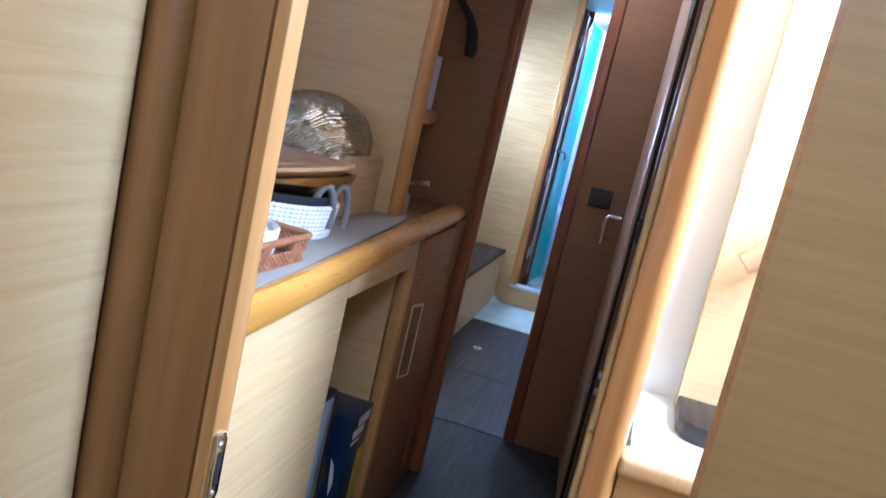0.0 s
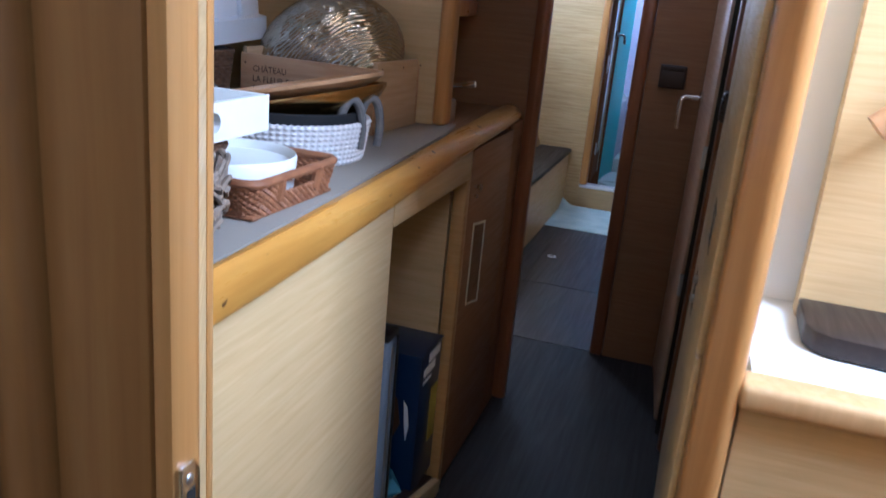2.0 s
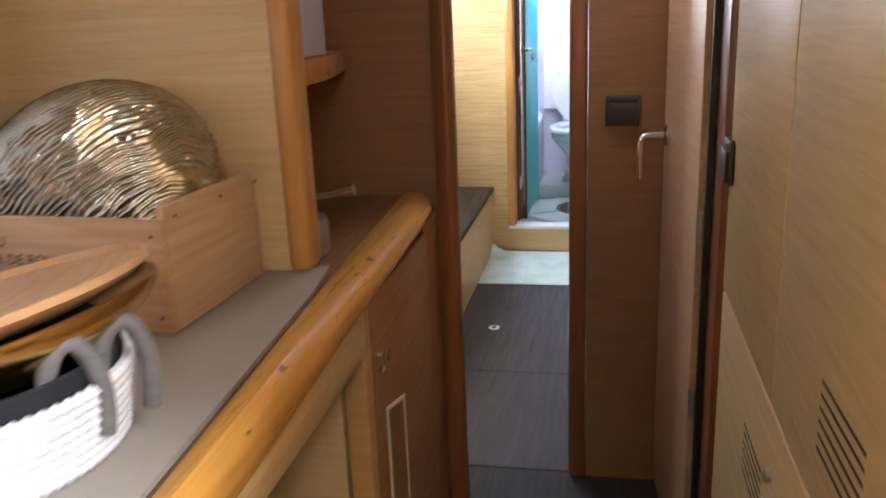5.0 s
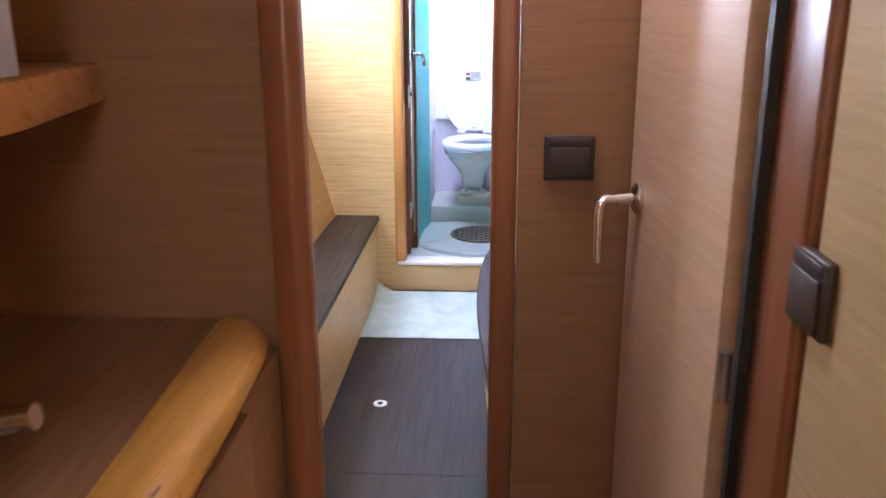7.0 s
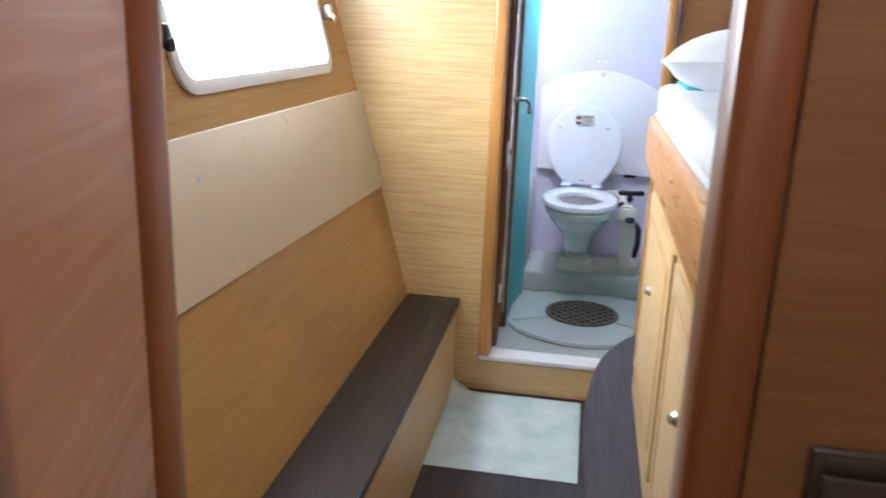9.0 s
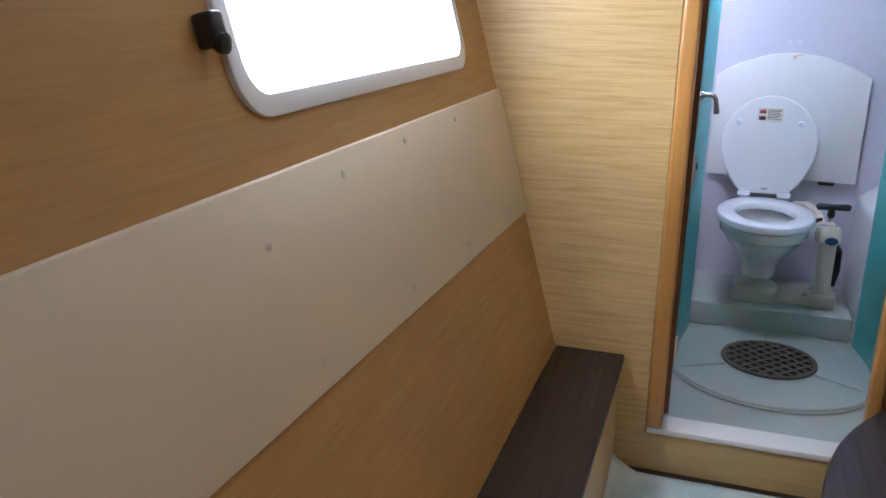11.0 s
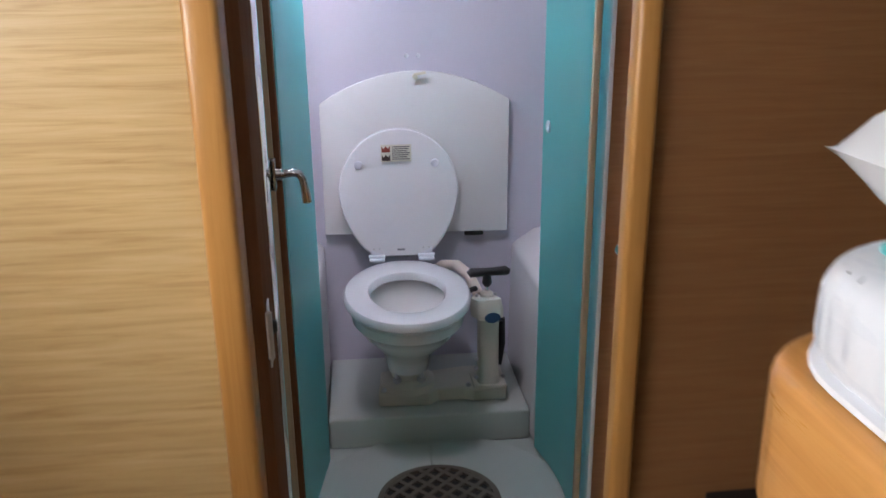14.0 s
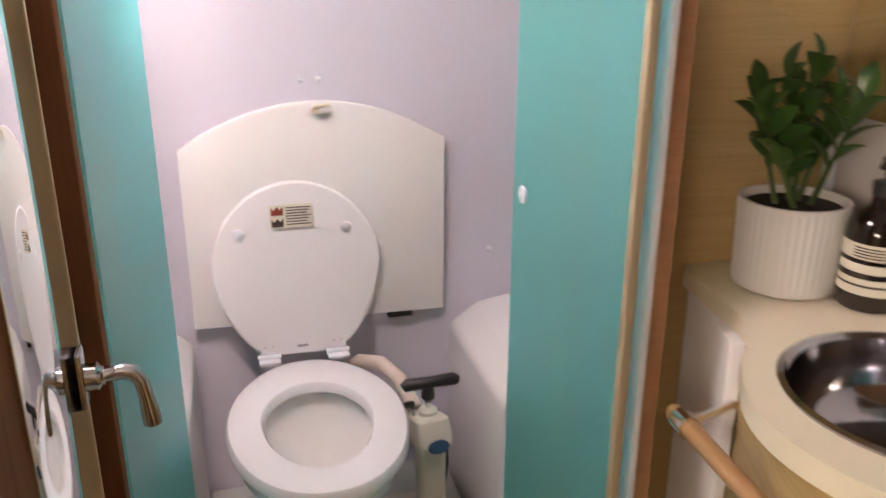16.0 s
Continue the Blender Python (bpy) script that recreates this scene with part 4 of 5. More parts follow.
# ribbed metal bowl standing on edge in the crate
def ribbed(m):
    """A half-round shell scored with uneven rings about a pole off to one side."""
    rings = []
    nr, n = 150, 380
    pole = (m.to_3x3().inverted() @ Vector((0.70, -0.50, -0.42))).normalized()
    for i in range(nr):
        t = math.pi / 2 * (1 - i / (nr - 1)) * 0.99 + 0.005
        ring = []
        for k in range(n):
            a = 2 * math.pi * k / n
            d = Vector((math.sin(t) * math.cos(a), math.sin(t) * math.sin(a), math.cos(t)))
            ang = math.acos(max(-1.0, min(1.0, d.dot(pole))))
            q = d * 2.6
            ang += 0.075 * noise.noise(q) + 0.02 * noise.noise(d * 9)
            u = (ang * 17.0) % 1.0
            v = (ang * 47.0 + 1.2 * noise.noise(d * 4)) % 1.0
            h = 0.0046 * abs(2 * u - 1) * (0.7 + 0.9 * abs(noise.noise(d * 5 + Vector((7, 0, 0))))) + 0.0005 * abs(2 * v - 1)
            ring.append((d.x * (0.166 - h), d.y * (0.150 - h), d.z * (0.088 - h)))
        rings.append(ring)
    return bm_rings(rings, cap0=False, cap1=True)


sb = thing("ribbed_metal_bowl", (-0.08, 2.89, 0.895), "large ribbed silvery metal bowl standing on edge in the crate", "bowl")
MB = pose(-0.078, 2.902, 1.017, 55, 0, 0)
rib_bowl = part("bowl", moved(ribbed(MB), MB), silver, sb)
rib_bowl.data.set_sharp_from_angle(angle=math.pi)

# dark wicker basket at the back with a black liner
db = thing("wicker_basket", (-0.36, 2.6, 0.885), "long dark brown wicker basket with black liner", "basket")


def db_loop(z, g):
    return loop_rect(-0.52 - g, -0.235 + g, 2.26 - g, 2.775 + g, z, 0.05)


woven("strand", weave(db_loop, 0.889, 1.018, 20, 0.0036, 0.0022, 0.012, 110, 240), rattan_dark, db)
part("liner", bm_box(-0.525, -0.238, 2.265, 2.772, 0.89, 1.024, 0.01), black_cloth, db, "black cloth liner")
solo("dried_leaf", moved(bm_rings([[(0.03 * t, w * math.cos(q), w * 0.4 * math.sin(q) + 0.01 * math.sin(3 * t)) for q in [2 * math.pi * j / 8 for j in range(8)]] for t, w in ((-1, 0.001), (-0.5, 0.008), (0, 0.012), (0.6, 0.007), (1.3, 0.001))]), pose(-0.25, 2.55, 1.034, 10, -15, 60)), leather, "curled pale dried leaf on the basket", "leaf")

tub = thing("white_plastic_tub", (-0.375, 2.64, 1.025), "large white plastic tub with moulded ribs", "tub")
MT = pose(-0.375, 2.64, 1.025, 3, 0, 0)
part("body", moved(bm_rings([[(x, y, z) for x, y, z in loop_rect(-0.13 - g, 0.13 + g, -0.27 - g, 0.27 + g, z, 0.03, 6)] for z, g in ((0.0, 0.012), (0.045, 0.012), (0.05, 0.0), (0.38, -0.015), (0.46, -0.02))]), MT), white_plastic, tub)
for yy in (-0.2, -0.02, 0.17):
    part("rib", moved(bm_box(0.125, 0.14, yy - 0.006, yy + 0.006, 0.05, 0.36, 0.004), MT), white_plastic, tub)

fp = thing("flower_pot", (-0.08, 2.335, 0.885), "beige pot with white paper flowers and a leather loop", "pot")
part("pot", bm_lathe(-0.08, 2.335, [(0.05, 0.885), (0.06, 0.9), (0.065, 0.985), (0.062, 0.99), (0.055, 0.985), (0.05, 0.97)], 28), leather, fp)
pet = []
for k in range(26):
    a, rr = rng.uniform(0, 6.28), rng.uniform(0.0, 0.06)
    m = pose(-0.08 + rr * math.cos(a), 2.335 + rr * math.sin(a), 0.985 + rng.uniform(0, 0.03), rng.uniform(-70, 70), rng.uniform(-70, 70), rng.uniform(0, 360))
    pet.append(moved(bm_rings([[(0.022 * u + 0.003 * math.sin(4 * v), v * 0.02, 0.006 * math.cos(3 * u + 2 * v) + h) for u in (-1, -0.3, 0.3, 1)] for v, h in ((-1, 0), (-0.3, 0.004), (0.4, 0.002), (1, 0.006))], close=False, cap0=False, cap1=False), m))
part("petals", merge(*pet), cloth_white, fp, "crumpled white paper petals")
part("loop", bm_tube([(-0.080 + 0.002 * math.sin(a), 2.335 + 0.03 * math.sin(a) * (1.0 if a > 0 else 1), 1.055 + 0.062 * math.cos(a)) for a in [-2.6 + 5.2 * k / 20 for k in range(21)]], 0.0055, 8), leather, fp, "tan leather loop")

# ---- cabin ----
bench = thing("side_bench", (-0.15, 4.9, 0), "low side bench with a dark laminate top along the hull", "bench")
part("front_panel", bm_box(-0.055, -0.036, 3.6, 6.135, 0, 0.322), oak_h, bench)
part("top", bm_prism([(-0.285, 3.59), (-0.031, 3.59), (-0.031, 6.137), (-0.215, 6.137)], "z", 0.325, 0.345, 0.002), dark_lam, bench)
part("edge_band", bm_box(-0.0305, -0.027, 3.59, 6.137, 0.322, 0.344), black_edge, bench, "black edge banding")

# hull window
def hull_pt(y, z, lift=0.0):
    return Vector((hull_x(z) + lift, y, z))


def win_loop(y0, y1, z0, z1, r, lift, n=8):
    pts = []
    for k, (cy, cz) in enumerate(((y1 - r, z1 - r), (y0 + r, z1 - r), (y0 + r, z0 + r), (y1 - r, z0 + r))):
        for j in range(n + 1):
            a = math.pi / 2 * (k + j / n)
            pts.append(hull_pt(cy + r * math.cos(a), cz + r * math.sin(a), lift))
    return pts


win = thing("window_1", (-0.45, 5.46, 1.13), "wide hull window with rounded white plastic frame", "window", kind="structure")
fo, fi = (4.938, 5.922, 1.126, 1.582, 0.07), (4.968, 5.895, 1.155, 1.555, 0.05)
part("frame", bm_rings([win_loop(*fo, 0.001), win_loop(*fo, 0.010), win_loop(4.943, 5.917, 1.131, 1.577, 0.066, 0.012), win_loop(*fi, 0.010), win_loop(*fi, -0.022), win_loop(*fo, -0.022)], cap0=False, cap1=False), white_plastic, win, "rounded white plastic frame")
pane = part("pane", bm_rings([win_loop(*fi, -0.014), win_loop(*fi, -0.020)]), glass, win)
pane.visible_shadow = False
for yy in (4.905, 5.965):
    zz = 1.30 if yy > 5.5 else 1.24
    part("catch", merge(moved(bm_box(-0.002, 0.03, -0.014, 0.014, -0.022, 0.022, 0.006, 3), pose(hull_x(zz) + 0.004, yy, zz, 0, -15, 0)), moved(bm_lathe(0, 0, [(0.009, 0), (0.013, 0.006), (0.013, 0.016), (0.005, 0.02)], 20), pose(hull_x(zz) + 0.024, yy, zz - 0.012, 0, 90, 0))), steel if yy > 5.5 else black_plastic, win, "window catch")
structure("backdrop", bm_box(-1.52, -1.5, 3.0, 22.0, -1.0, 5.0), sky_glow, "bright hazy daylight outside the hull window", "backdrop")

# screw caps on the cream panel
for yy, zz in ((4.9, 0.975), (5.15, 1.02), (5.42, 1.03), (5.72, 1.03), (5.3, 0.79), (5.62, 0.78), (5.92, 0.77), (4.95, 0.795)):
    solo("screw_cap", moved(bm_lathe(0, 0, [(0.006, 0), (0.006, 0.001), (0.003, 0.003)], 12), pose(hull_x(zz) + 0.0125, yy, zz, 0, 75, 0)), steel, "small grey screw cap on the cream panel", "screw cap", "panel screw caps")

def step_outline(off=0.0):
    pts = [(1.0, 4.03), (0.56, 4.03), (0.50, 4.25), (0.455, 4.6), (0.422, 5.1), (0.420, 5.4), (0.436, 5.65), (0.475, 5.85), (0.54, 6.0), (0.63, 6.135), (1.0, 6.135)]
    out = []
    q = [Vector((x + off, y)) for x, y in pts[1:-1]]
    for i in range(len(q) - 1):
        p0, p1, p2, p3 = q[max(0, i - 1)], q[i], q[i + 1], q[min(len(q) - 1, i + 2)]
        for k in range(6):
            t = k / 6
            v = 0.5 * (2 * p1 + (p2 - p0) * t + (2 * p0 - 5 * p1 + 4 * p2 - p3) * t * t + (3 * p1 - p0 - 3 * p2 + p3) * t ** 3)
            out.append((v.x, v.y))
    return [pts[0]] + out + [tuple(q[-1]), pts[-1]]


step = thing("berth_step", (0.7, 5.1, 0), "curved low step with dark laminate top beside the berth", "step")
part("base", bm_prism(step_outline(0.03), "z", 0, 0.276), oak_h, step)
part("tread", bm_prism(step_outline(0.003), "z", 0.28, 0.30, 0.0015), dark_lam, step)
part("edge_band", bm_prism(step_outline(0.0), "z", 0.2765, 0.2795), black_edge, step, "black edge banding")
step2 = thing("berth_step", (0.9, 5.9, 0.3), "small upper step with dark laminate top behind the berth", "step")
part("base", bm_box(0.76, 1.2, 5.72, 6.135, 0.302, 0.585), oak_h, step2)
part("tread", bm_prism([(1.2, 5.715), (0.75, 5.715), (0.715, 6.08), (0.735, 6.13), (1.2, 6.135)], "z", 0.587, 0.61, 0.004), black_edge, step2)

berth = thing("berth", (1.2, 4.9, 0.3), "light oak berth base with drawers and a rounded orange-wood rail", "bed")


def berth_outline(x0, y1, r, x1=1.94):
    pts = [(x1, 4.04), (x0, 4.04)]
    for k in range(9):
        a = math.pi / 2 * k / 8
        pts.append((x0 + r - r * math.cos(a), y1 - r + r * math.sin(a)))
    return pts + [(x1, y1)]


part("body", bm_prism(berth_outline(0.555, 5.655, 0.035), "z", 0.302, 0.950), oak_h, berth)
rail = part("rail", bm_prism(berth_outline(0.522, 5.69, 0.09), "z", 0.955, 1.078, 0.016, 4), trim_y, berth, "rounded orange-brown wooden rail")
part("rail_bead", bm_prism(berth_outline(0.536, 5.672, 0.06), "z", 0.925, 0.9545, 0.008, 3), trim_y, berth, "orange-brown wooden bead under the rail")
for y0, y1 in ((4.95, 5.56), (4.3, 4.9)):
    dr = part("drawer_front", bm_box(0.546, 0.556, y0, y1, 0.40, 0.885, 0.003), oak_h, berth)
    part("groove", bm_box(0.5445, 0.5475, y0 + 0.05, y1 - 0.05, 0.838, 0.842, 0.0008), door_red, dr)
    part("groove", bm_box(0.5445, 0.5475, y0 + 0.05, y1 - 0.05, 0.445, 0.449, 0.0008), door_red, dr)
    part("groove", bm_box(0.5445, 0.5475, y1 - 0.054, y1 - 0.05, 0.4495, 0.8375, 0.0008), door_red, dr)
    part("groove", bm_box(0.5445, 0.5475, y0 + 0.05, y0 + 0.054, 0.4495, 0.8375, 0.0008), door_red, dr)
    part("knob", moved(bm_lathe(0, 0, [(0.011, 0), (0.013, 0.003), (0.008, 0.008), (0.010, 0.012), (0.004, 0.015)], 18), pose(0.546, (y0 + y1) / 2 + 0.04, 0.70, 0, -90, 0)), steel, dr, "round steel push knob")
mat_thing = thing("mattress", (1.2, 4.9, 1.0785), "mattress in a white satin-checked sheet", "mattress")
part("sheet", bm_prism(berth_outline(0.538, 5.675, 0.10), "z", 1.0785, 1.158, 0.026, 5), sheet_mat(), mat_thing)
part("piping", bm_prism(berth_outline(0.5365, 5.6765, 0.10), "z", 1.0795, 1.0855, 0.002), cloth_white, mat_thing)


def cushion(w, d, h, n=26, seed=1):
    bm = bmesh.new()
    grid = {}
    for s in (1, -1):
        for i in range(n + 1):
            for j in range(n + 1):
                u, v = 2 * i / n - 1, 2 * j / n - 1
                edge = max(0.0, (1 - u ** 4) * (1 - v ** 4))
                pin = 1 - 0.07 * (1 - abs(u)) * abs(v) ** 3 - 0.0
                pin2 = 1 - 0.07 * (1 - abs(v)) * abs(u) ** 3
                z = s * h / 2 * edge ** 0.55
                z += 0.006 * noise.noise((u * 2.1 + seed, v * 2.1, s)) * edge
                rim = i in (0, n) or j in (0, n)
                if rim and s < 0:
                    continue
                grid[s, i, j] = bm.verts.new((u * w / 2 * pin2, v * d / 2 * pin, 0 if rim else z))
    def g(s, i, j):
        return grid.get((s, i, j)) or grid[1, i, j]
    for s in (1, -1):
        for i in range(n):
            for j in range(n):
                f = [g(s, i, j), g(s, i + 1, j), g(s, i + 1, j + 1), g(s, i, j + 1)]
                bm.faces.new(f if s > 0 else f[::-1])
    return bm


throw = thing("aqua_throw", (1.0, 5.55, 1.161), "folded turquoise throw on the berth under the pillow", "throw")
part("fold", bm_box(0.585, 1.6, 5.40, 5.62, 1.1585, 1.167, 0.003, 3), aqua, throw)
solo("pillow", moved(cushion(0.62, 0.44, 0.17), pose(0.875, 5.49, 1.225, -3, -3, -16)), cloth_white, "plump white cotton pillow on the berth", "pillow")

# door between passage and cabin, folded open
door = thing("cabin_door", (0.715, 3.73, 0.02), "open veneered cabin door with a chrome lever", "door")
MD = pose(0.714, 3.54, 0, 0, 0, 4.9)
dleaf = part("leaf", moved(bm_box(0, 0.028, 0.01, 0.425, 0.02, 1.87, 0.003), MD), oak_rose, door)
lev = part("lever", merge(moved(bm_lathe(0, 0, [(0.024, 0), (0.024, 0.006), (0.018, 0.010), (0.009, 0.012), (0.009, 0.035)], 22), MD @ pose(0, 0.365, 0.93, 0, -90, 0)),
    bm_tube([MD @ Vector(p) for p in ((-0.035, 0.365, 0.93), (-0.052, 0.365, 0.93), (-0.060, 0.362, 0.924), (-0.063, 0.36, 0.91), (-0.063, 0.36, 0.86), (-0.062, 0.36, 0.832))], [0.008, 0.008, 0.008, 0.007, 0.0065, 0.006], 12)), chrome, door, "chrome lever handle hanging down")
for zz in (0.45, 0.81, 1.6):
    part("hinge", moved(bm_tube([(-0.003, 0.012, -0.03), (-0.003, 0.012, 0.03)], 0.008, 10), pose(0.722, 3.525, zz)), steel, door, "steel hinge")

# floor details
bmat = thing("bath_mat", (0.2, 5.84, 0.001), "pale aqua plush bath mat on the cabin floor", "mat")


def bath_mat():
    bm = bmesh.new()
    nx, ny = 48, 52
    vs = {}
    for i in range(nx + 1):
        for j in range(ny + 1):
            u, v = i / nx, j / ny
            x = -0.036 + 0.462 * u
            y = 5.575 + 0.535 * v
            z = 0.013 + 0.004 * noise.noise((x * 30, y * 30, 0.3)) + 0.003 * noise.noise((x * 9, y * 9, 2.0))
            edge = min(u, 1 - u, v, 1 - v)
            z *= min(1.0, 0.25 + edge * 14)
            curl = max(0.0, 0.14 - u) * max(0.0, v - 0.8)
            z += curl * 1.6
            if v == 0 or v == 1:
                x += 0.002 * math.sin(i * 1.3)
            vs[i, j] = bm.verts.new((x, y, z))
    for i in range(nx):
        for j in range(ny):
            bm.faces.new((vs[i, j], vs[i + 1, j], vs[i + 1, j + 1], vs[i, j + 1]))
    got = bmesh.ops.extrude_face_region(bm, geom=bm.faces[:])
    for v in got["geom"]:
        if isinstance(v, bmesh.types.BMVert):
            v.co.z = max(0.001, v.co.z - 0.012)
    bmesh.ops.recalc_face_normals(bm, faces=bm.faces[:])
    return bm


part("mat_surface", bath_mat(), mat_fluffy(), bmat)
cap = thing("floor_latch", (0.116, 5.027, 0.0), "round white plastic floor-board latch with dark centre", "floor latch")
part("ring", bm_lathe(0.116, 5.027, [(0.022, 0.0005), (0.022, 0.003), (0.019, 0.004), (0.012, 0.003)], 24), white_plastic, cap)
part("core", bm_lathe(0.116, 5.027, [(0.009, 0.0032), (0.009, 0.0042), (0.002, 0.0045)], 16), void_dark, cap)
structure("floor_seam", bm_box(0.06, 0.064, 4.0, 6.13, 0.0002, 0.0012), black_edge, "dark joint between the floor boards", "floor")
structure("floor_seam_cross", bm_box(0.066, 0.44, 4.62, 4.624, 0.0002, 0.0012), black_edge, "dark joint between the floor boards", "floor")

# ---- heads: shower tray ----
GC = (0.412, 6.945)
structure("shower_tray", bm_prism([(x, y) for x, y, z in circle(GC[0], 6.92, 0, 0.365, 0.365, 72)] , "z", 0.031, 0.040, 0.003), tray_gel_dim, "white round moulded shower tray", "shower tray")
structure("tray_ridge", bm_tube([(GC[0] + 0.352 * math.cos(a), 6.92 + 0.352 * math.sin(a), 0.040) for a in [math.pi * (1.12 + 0.76 * k / 40) for k in range(41)]], 0.0085, 10), tray_gel_dim, "raised ring on the shower tray", "shower tray")
for ang in (-28, 208, 90):
    a = radians(ang)
    structure("tray_rib", bm_tube([(GC[0] + r * math.cos(a), GC[1] + r * math.sin(a), 0.041) for r in (0.17, 0.24, 0.27 if ang == 90 else 0.34)], 0.006, 8), tray_gel_dim, "raised rib on the shower tray", "shower tray")

gr = thing("floor_grate", (*GC, 0.04), "round brown plastic drain grate with lattice holes", "grate")


def grate():
    R, t, pitch = 0.158, 0.0066, 0.036
    bms = [bm_rings([circle(*GC, z, r, n=56) for r, z in ((R, 0.040), (R + 0.006, 0.044), (R + 0.004, 0.050), (R - 0.010, 0.050), (R - 0.012, 0.040))], cap0=False, cap1=False)]
    for d in (0, 1):
        for k in range(-4, 5):
            c = k * pitch
            h = math.sqrt(max(0, (R - 0.008) ** 2 - c * c))
            if h < 0.02:
                continue
            b = bm_box(-h, h, c - t, c + t, 0.041 + 0.0002 * d, 0.049 - 0.0002 * d, 0.001, 1)
            bms.append(moved(b, pose(*GC, 0, 0, 0, 45 + 90 * d)))
    return merge(*bms)


part("lattice", grate(), grate_brown, gr)
part("sump", bm_lathe(*GC, [(0.15, 0.0402), (0.15, 0.0408)], 40), void_dark, gr, "dark drain under the grate")

# mouldings around the toilet
structure("toilet_platform", bm_prism([(0.1195, 7.655), (0.1195, 7.25), (0.7135, 7.24), (0.7135, 7.655)], "z", 0.03, 0.128, 0.008, 3), tray_gel_dim, "raised moulded platform under the toilet", "platform")
structure("ledge_starboard", bm_prism([(0.715, 0.03), (1.12, 0.03), (1.12, 0.62), (0.80, 0.57), (0.725, 0.52)], "y", 7.215, 7.657, 0.018, 3), white_gel, "white moulded ledge beside the toilet", "ledge")
structure("ledge_port", bm_prism([(-0.018, 0.03), (0.115, 0.03), (0.118, 0.53), (0.08, 0.565), (-0.018, 0.58)], "y", 7.215, 7.657, 0.014, 3), white_gel, "white moulded ledge beside the toilet", "ledge")


def backrest():
    pts = [(0.124, 0.576), (0.706, 0.568), (0.708, 0.99)]
    for k in range(1, 16):
        t = k / 16
        x = 0.708 + (0.128 - 0.708) * t
        pts.append((x, 0.985 + 0.096 * math.sin(math.pi * t) ** 0.8))
    pts.append((0.126, 0.985))
    return bm_prism(pts, "y", 7.628, 7.655, 0.003)


br = thing("back_panel", (0.415, 7.64, 0.57), "white arched panel behind the toilet with a turn latch", "panel")
part("panel", backrest(), white_gel, br)
part("latch", merge(bm_tube([(0.417, 7.628, 1.066), (0.417, 7.606, 1.066)], 0.008, 12), moved(bm_box(-0.006, 0.03, -0.004, 0.004, -0.004, 0.004, 0.002), pose(0.419, 7.602, 1.074, 0, -8, 0))), cream_top, br, "cream plastic turn latch")
for xx in (0.35, 0.60):
    part("support", bm_box(xx - 0.03, xx + 0.03, 7.63, 7.655, 0.555, 0.567, 0.002), void_dark, br)
for xx, zz in ((0.395, 1.124), (0.431, 1.124), (0.83, 0.70)):
    solo("screw_cap", moved(bm_lathe(0, 0, [(0.007, 0), (0.007, 0.003), (0.004, 0.006)], 14), pose(xx, 7.66, zz, 90, 0, 0)), white_plastic, "white plastic screw cap on the rear wall", "screw cap", "wall screw caps")

# ---- toilet ----
TX = 0.361
wc = thing("marine_toilet", (TX, 7.35, 0.128), "white manual marine toilet with raised lid and hand pump", "toilet")


def egg(z, w, front, back, n=48, yc=7.32):
    out = []
    for i in range(n):
        a = 2 * math.pi * i / n
        s, c = math.sin(a), math.cos(a)
        y = yc + (back - yc) * s if s > 0 else yc + (yc - front) * s
        ww = w * (1 - 0.10 * max(0, s) ** 2)
        out.append((TX + ww * math.copysign(abs(c) ** 0.92, c), y, z))
    return out


part("bowl", bm_rings([egg(0.232, 0.062, 7.30, 7.44, yc=7.37), egg(0.25, 0.066, 7.29, 7.45, yc=7.37), egg(0.30, 0.075, 7.24, 7.47, yc=7.37), egg(0.35, 0.105, 7.17, 7.50, yc=7.35), egg(0.40, 0.142, 7.11, 7.53), egg(0.425, 0.155, 7.09, 7.545), egg(0.43, 0.163, 7.08, 7.55), egg(0.458, 0.167, 7.075, 7.555), egg(0.464, 0.163, 7.08, 7.55), egg(0.464, 0.13, 7.12, 7.50), egg(0.44, 0.115, 7.15, 7.48), egg(0.37, 0.08, 7.20, 7.44), egg(0.30, 0.045, 7.26, 7.40)]), porcelain, wc)
part("foot", bm_rings([circle(TX, 7.37, z, r, n=32) for z, r in ((0.17, 0.082), (0.19, 0.080), (0.20, 0.066), (0.205, 0.05), (0.231, 0.05))]), pump_white, wc)
part("base_plate", bm_prism([(0.268, 7.31), (0.42, 7.30), (0.45, 7.325), (0.53, 7.325), (0.555, 7.31), (0.655, 7.315), (0.66, 7.46), (0.54, 7.47), (0.44, 7.45), (0.28, 7.46)], "z", 0.1285, 0.172, 0.006, 3), pump_white, wc, "cream moulded base")
for xx, yy, zz in ((0.285, 7.325, 0.172), (0.54, 7.33, 0.172), (0.31, 7.44, 0.172), (0.64, 7.44, 0.172)):
    part("bolt", bm_lathe(xx, yy, [(0.008, zz), (0.008, zz + 0.006), (0.004, zz + 0.012)], 8), steel, wc, "steel bolt")
for xx in (TX - 0.036, TX + 0.036):
    part("bolt", merge(bm_tube([(xx, 7.318, 0.20), (xx, 7.318, 0.24)], 0.007, 8), bm_lathe(xx, 7.318, [(0.013, 0.205), (0.013, 0.216), (0.006, 0.218)], 6)), steel, wc, "steel bolt")


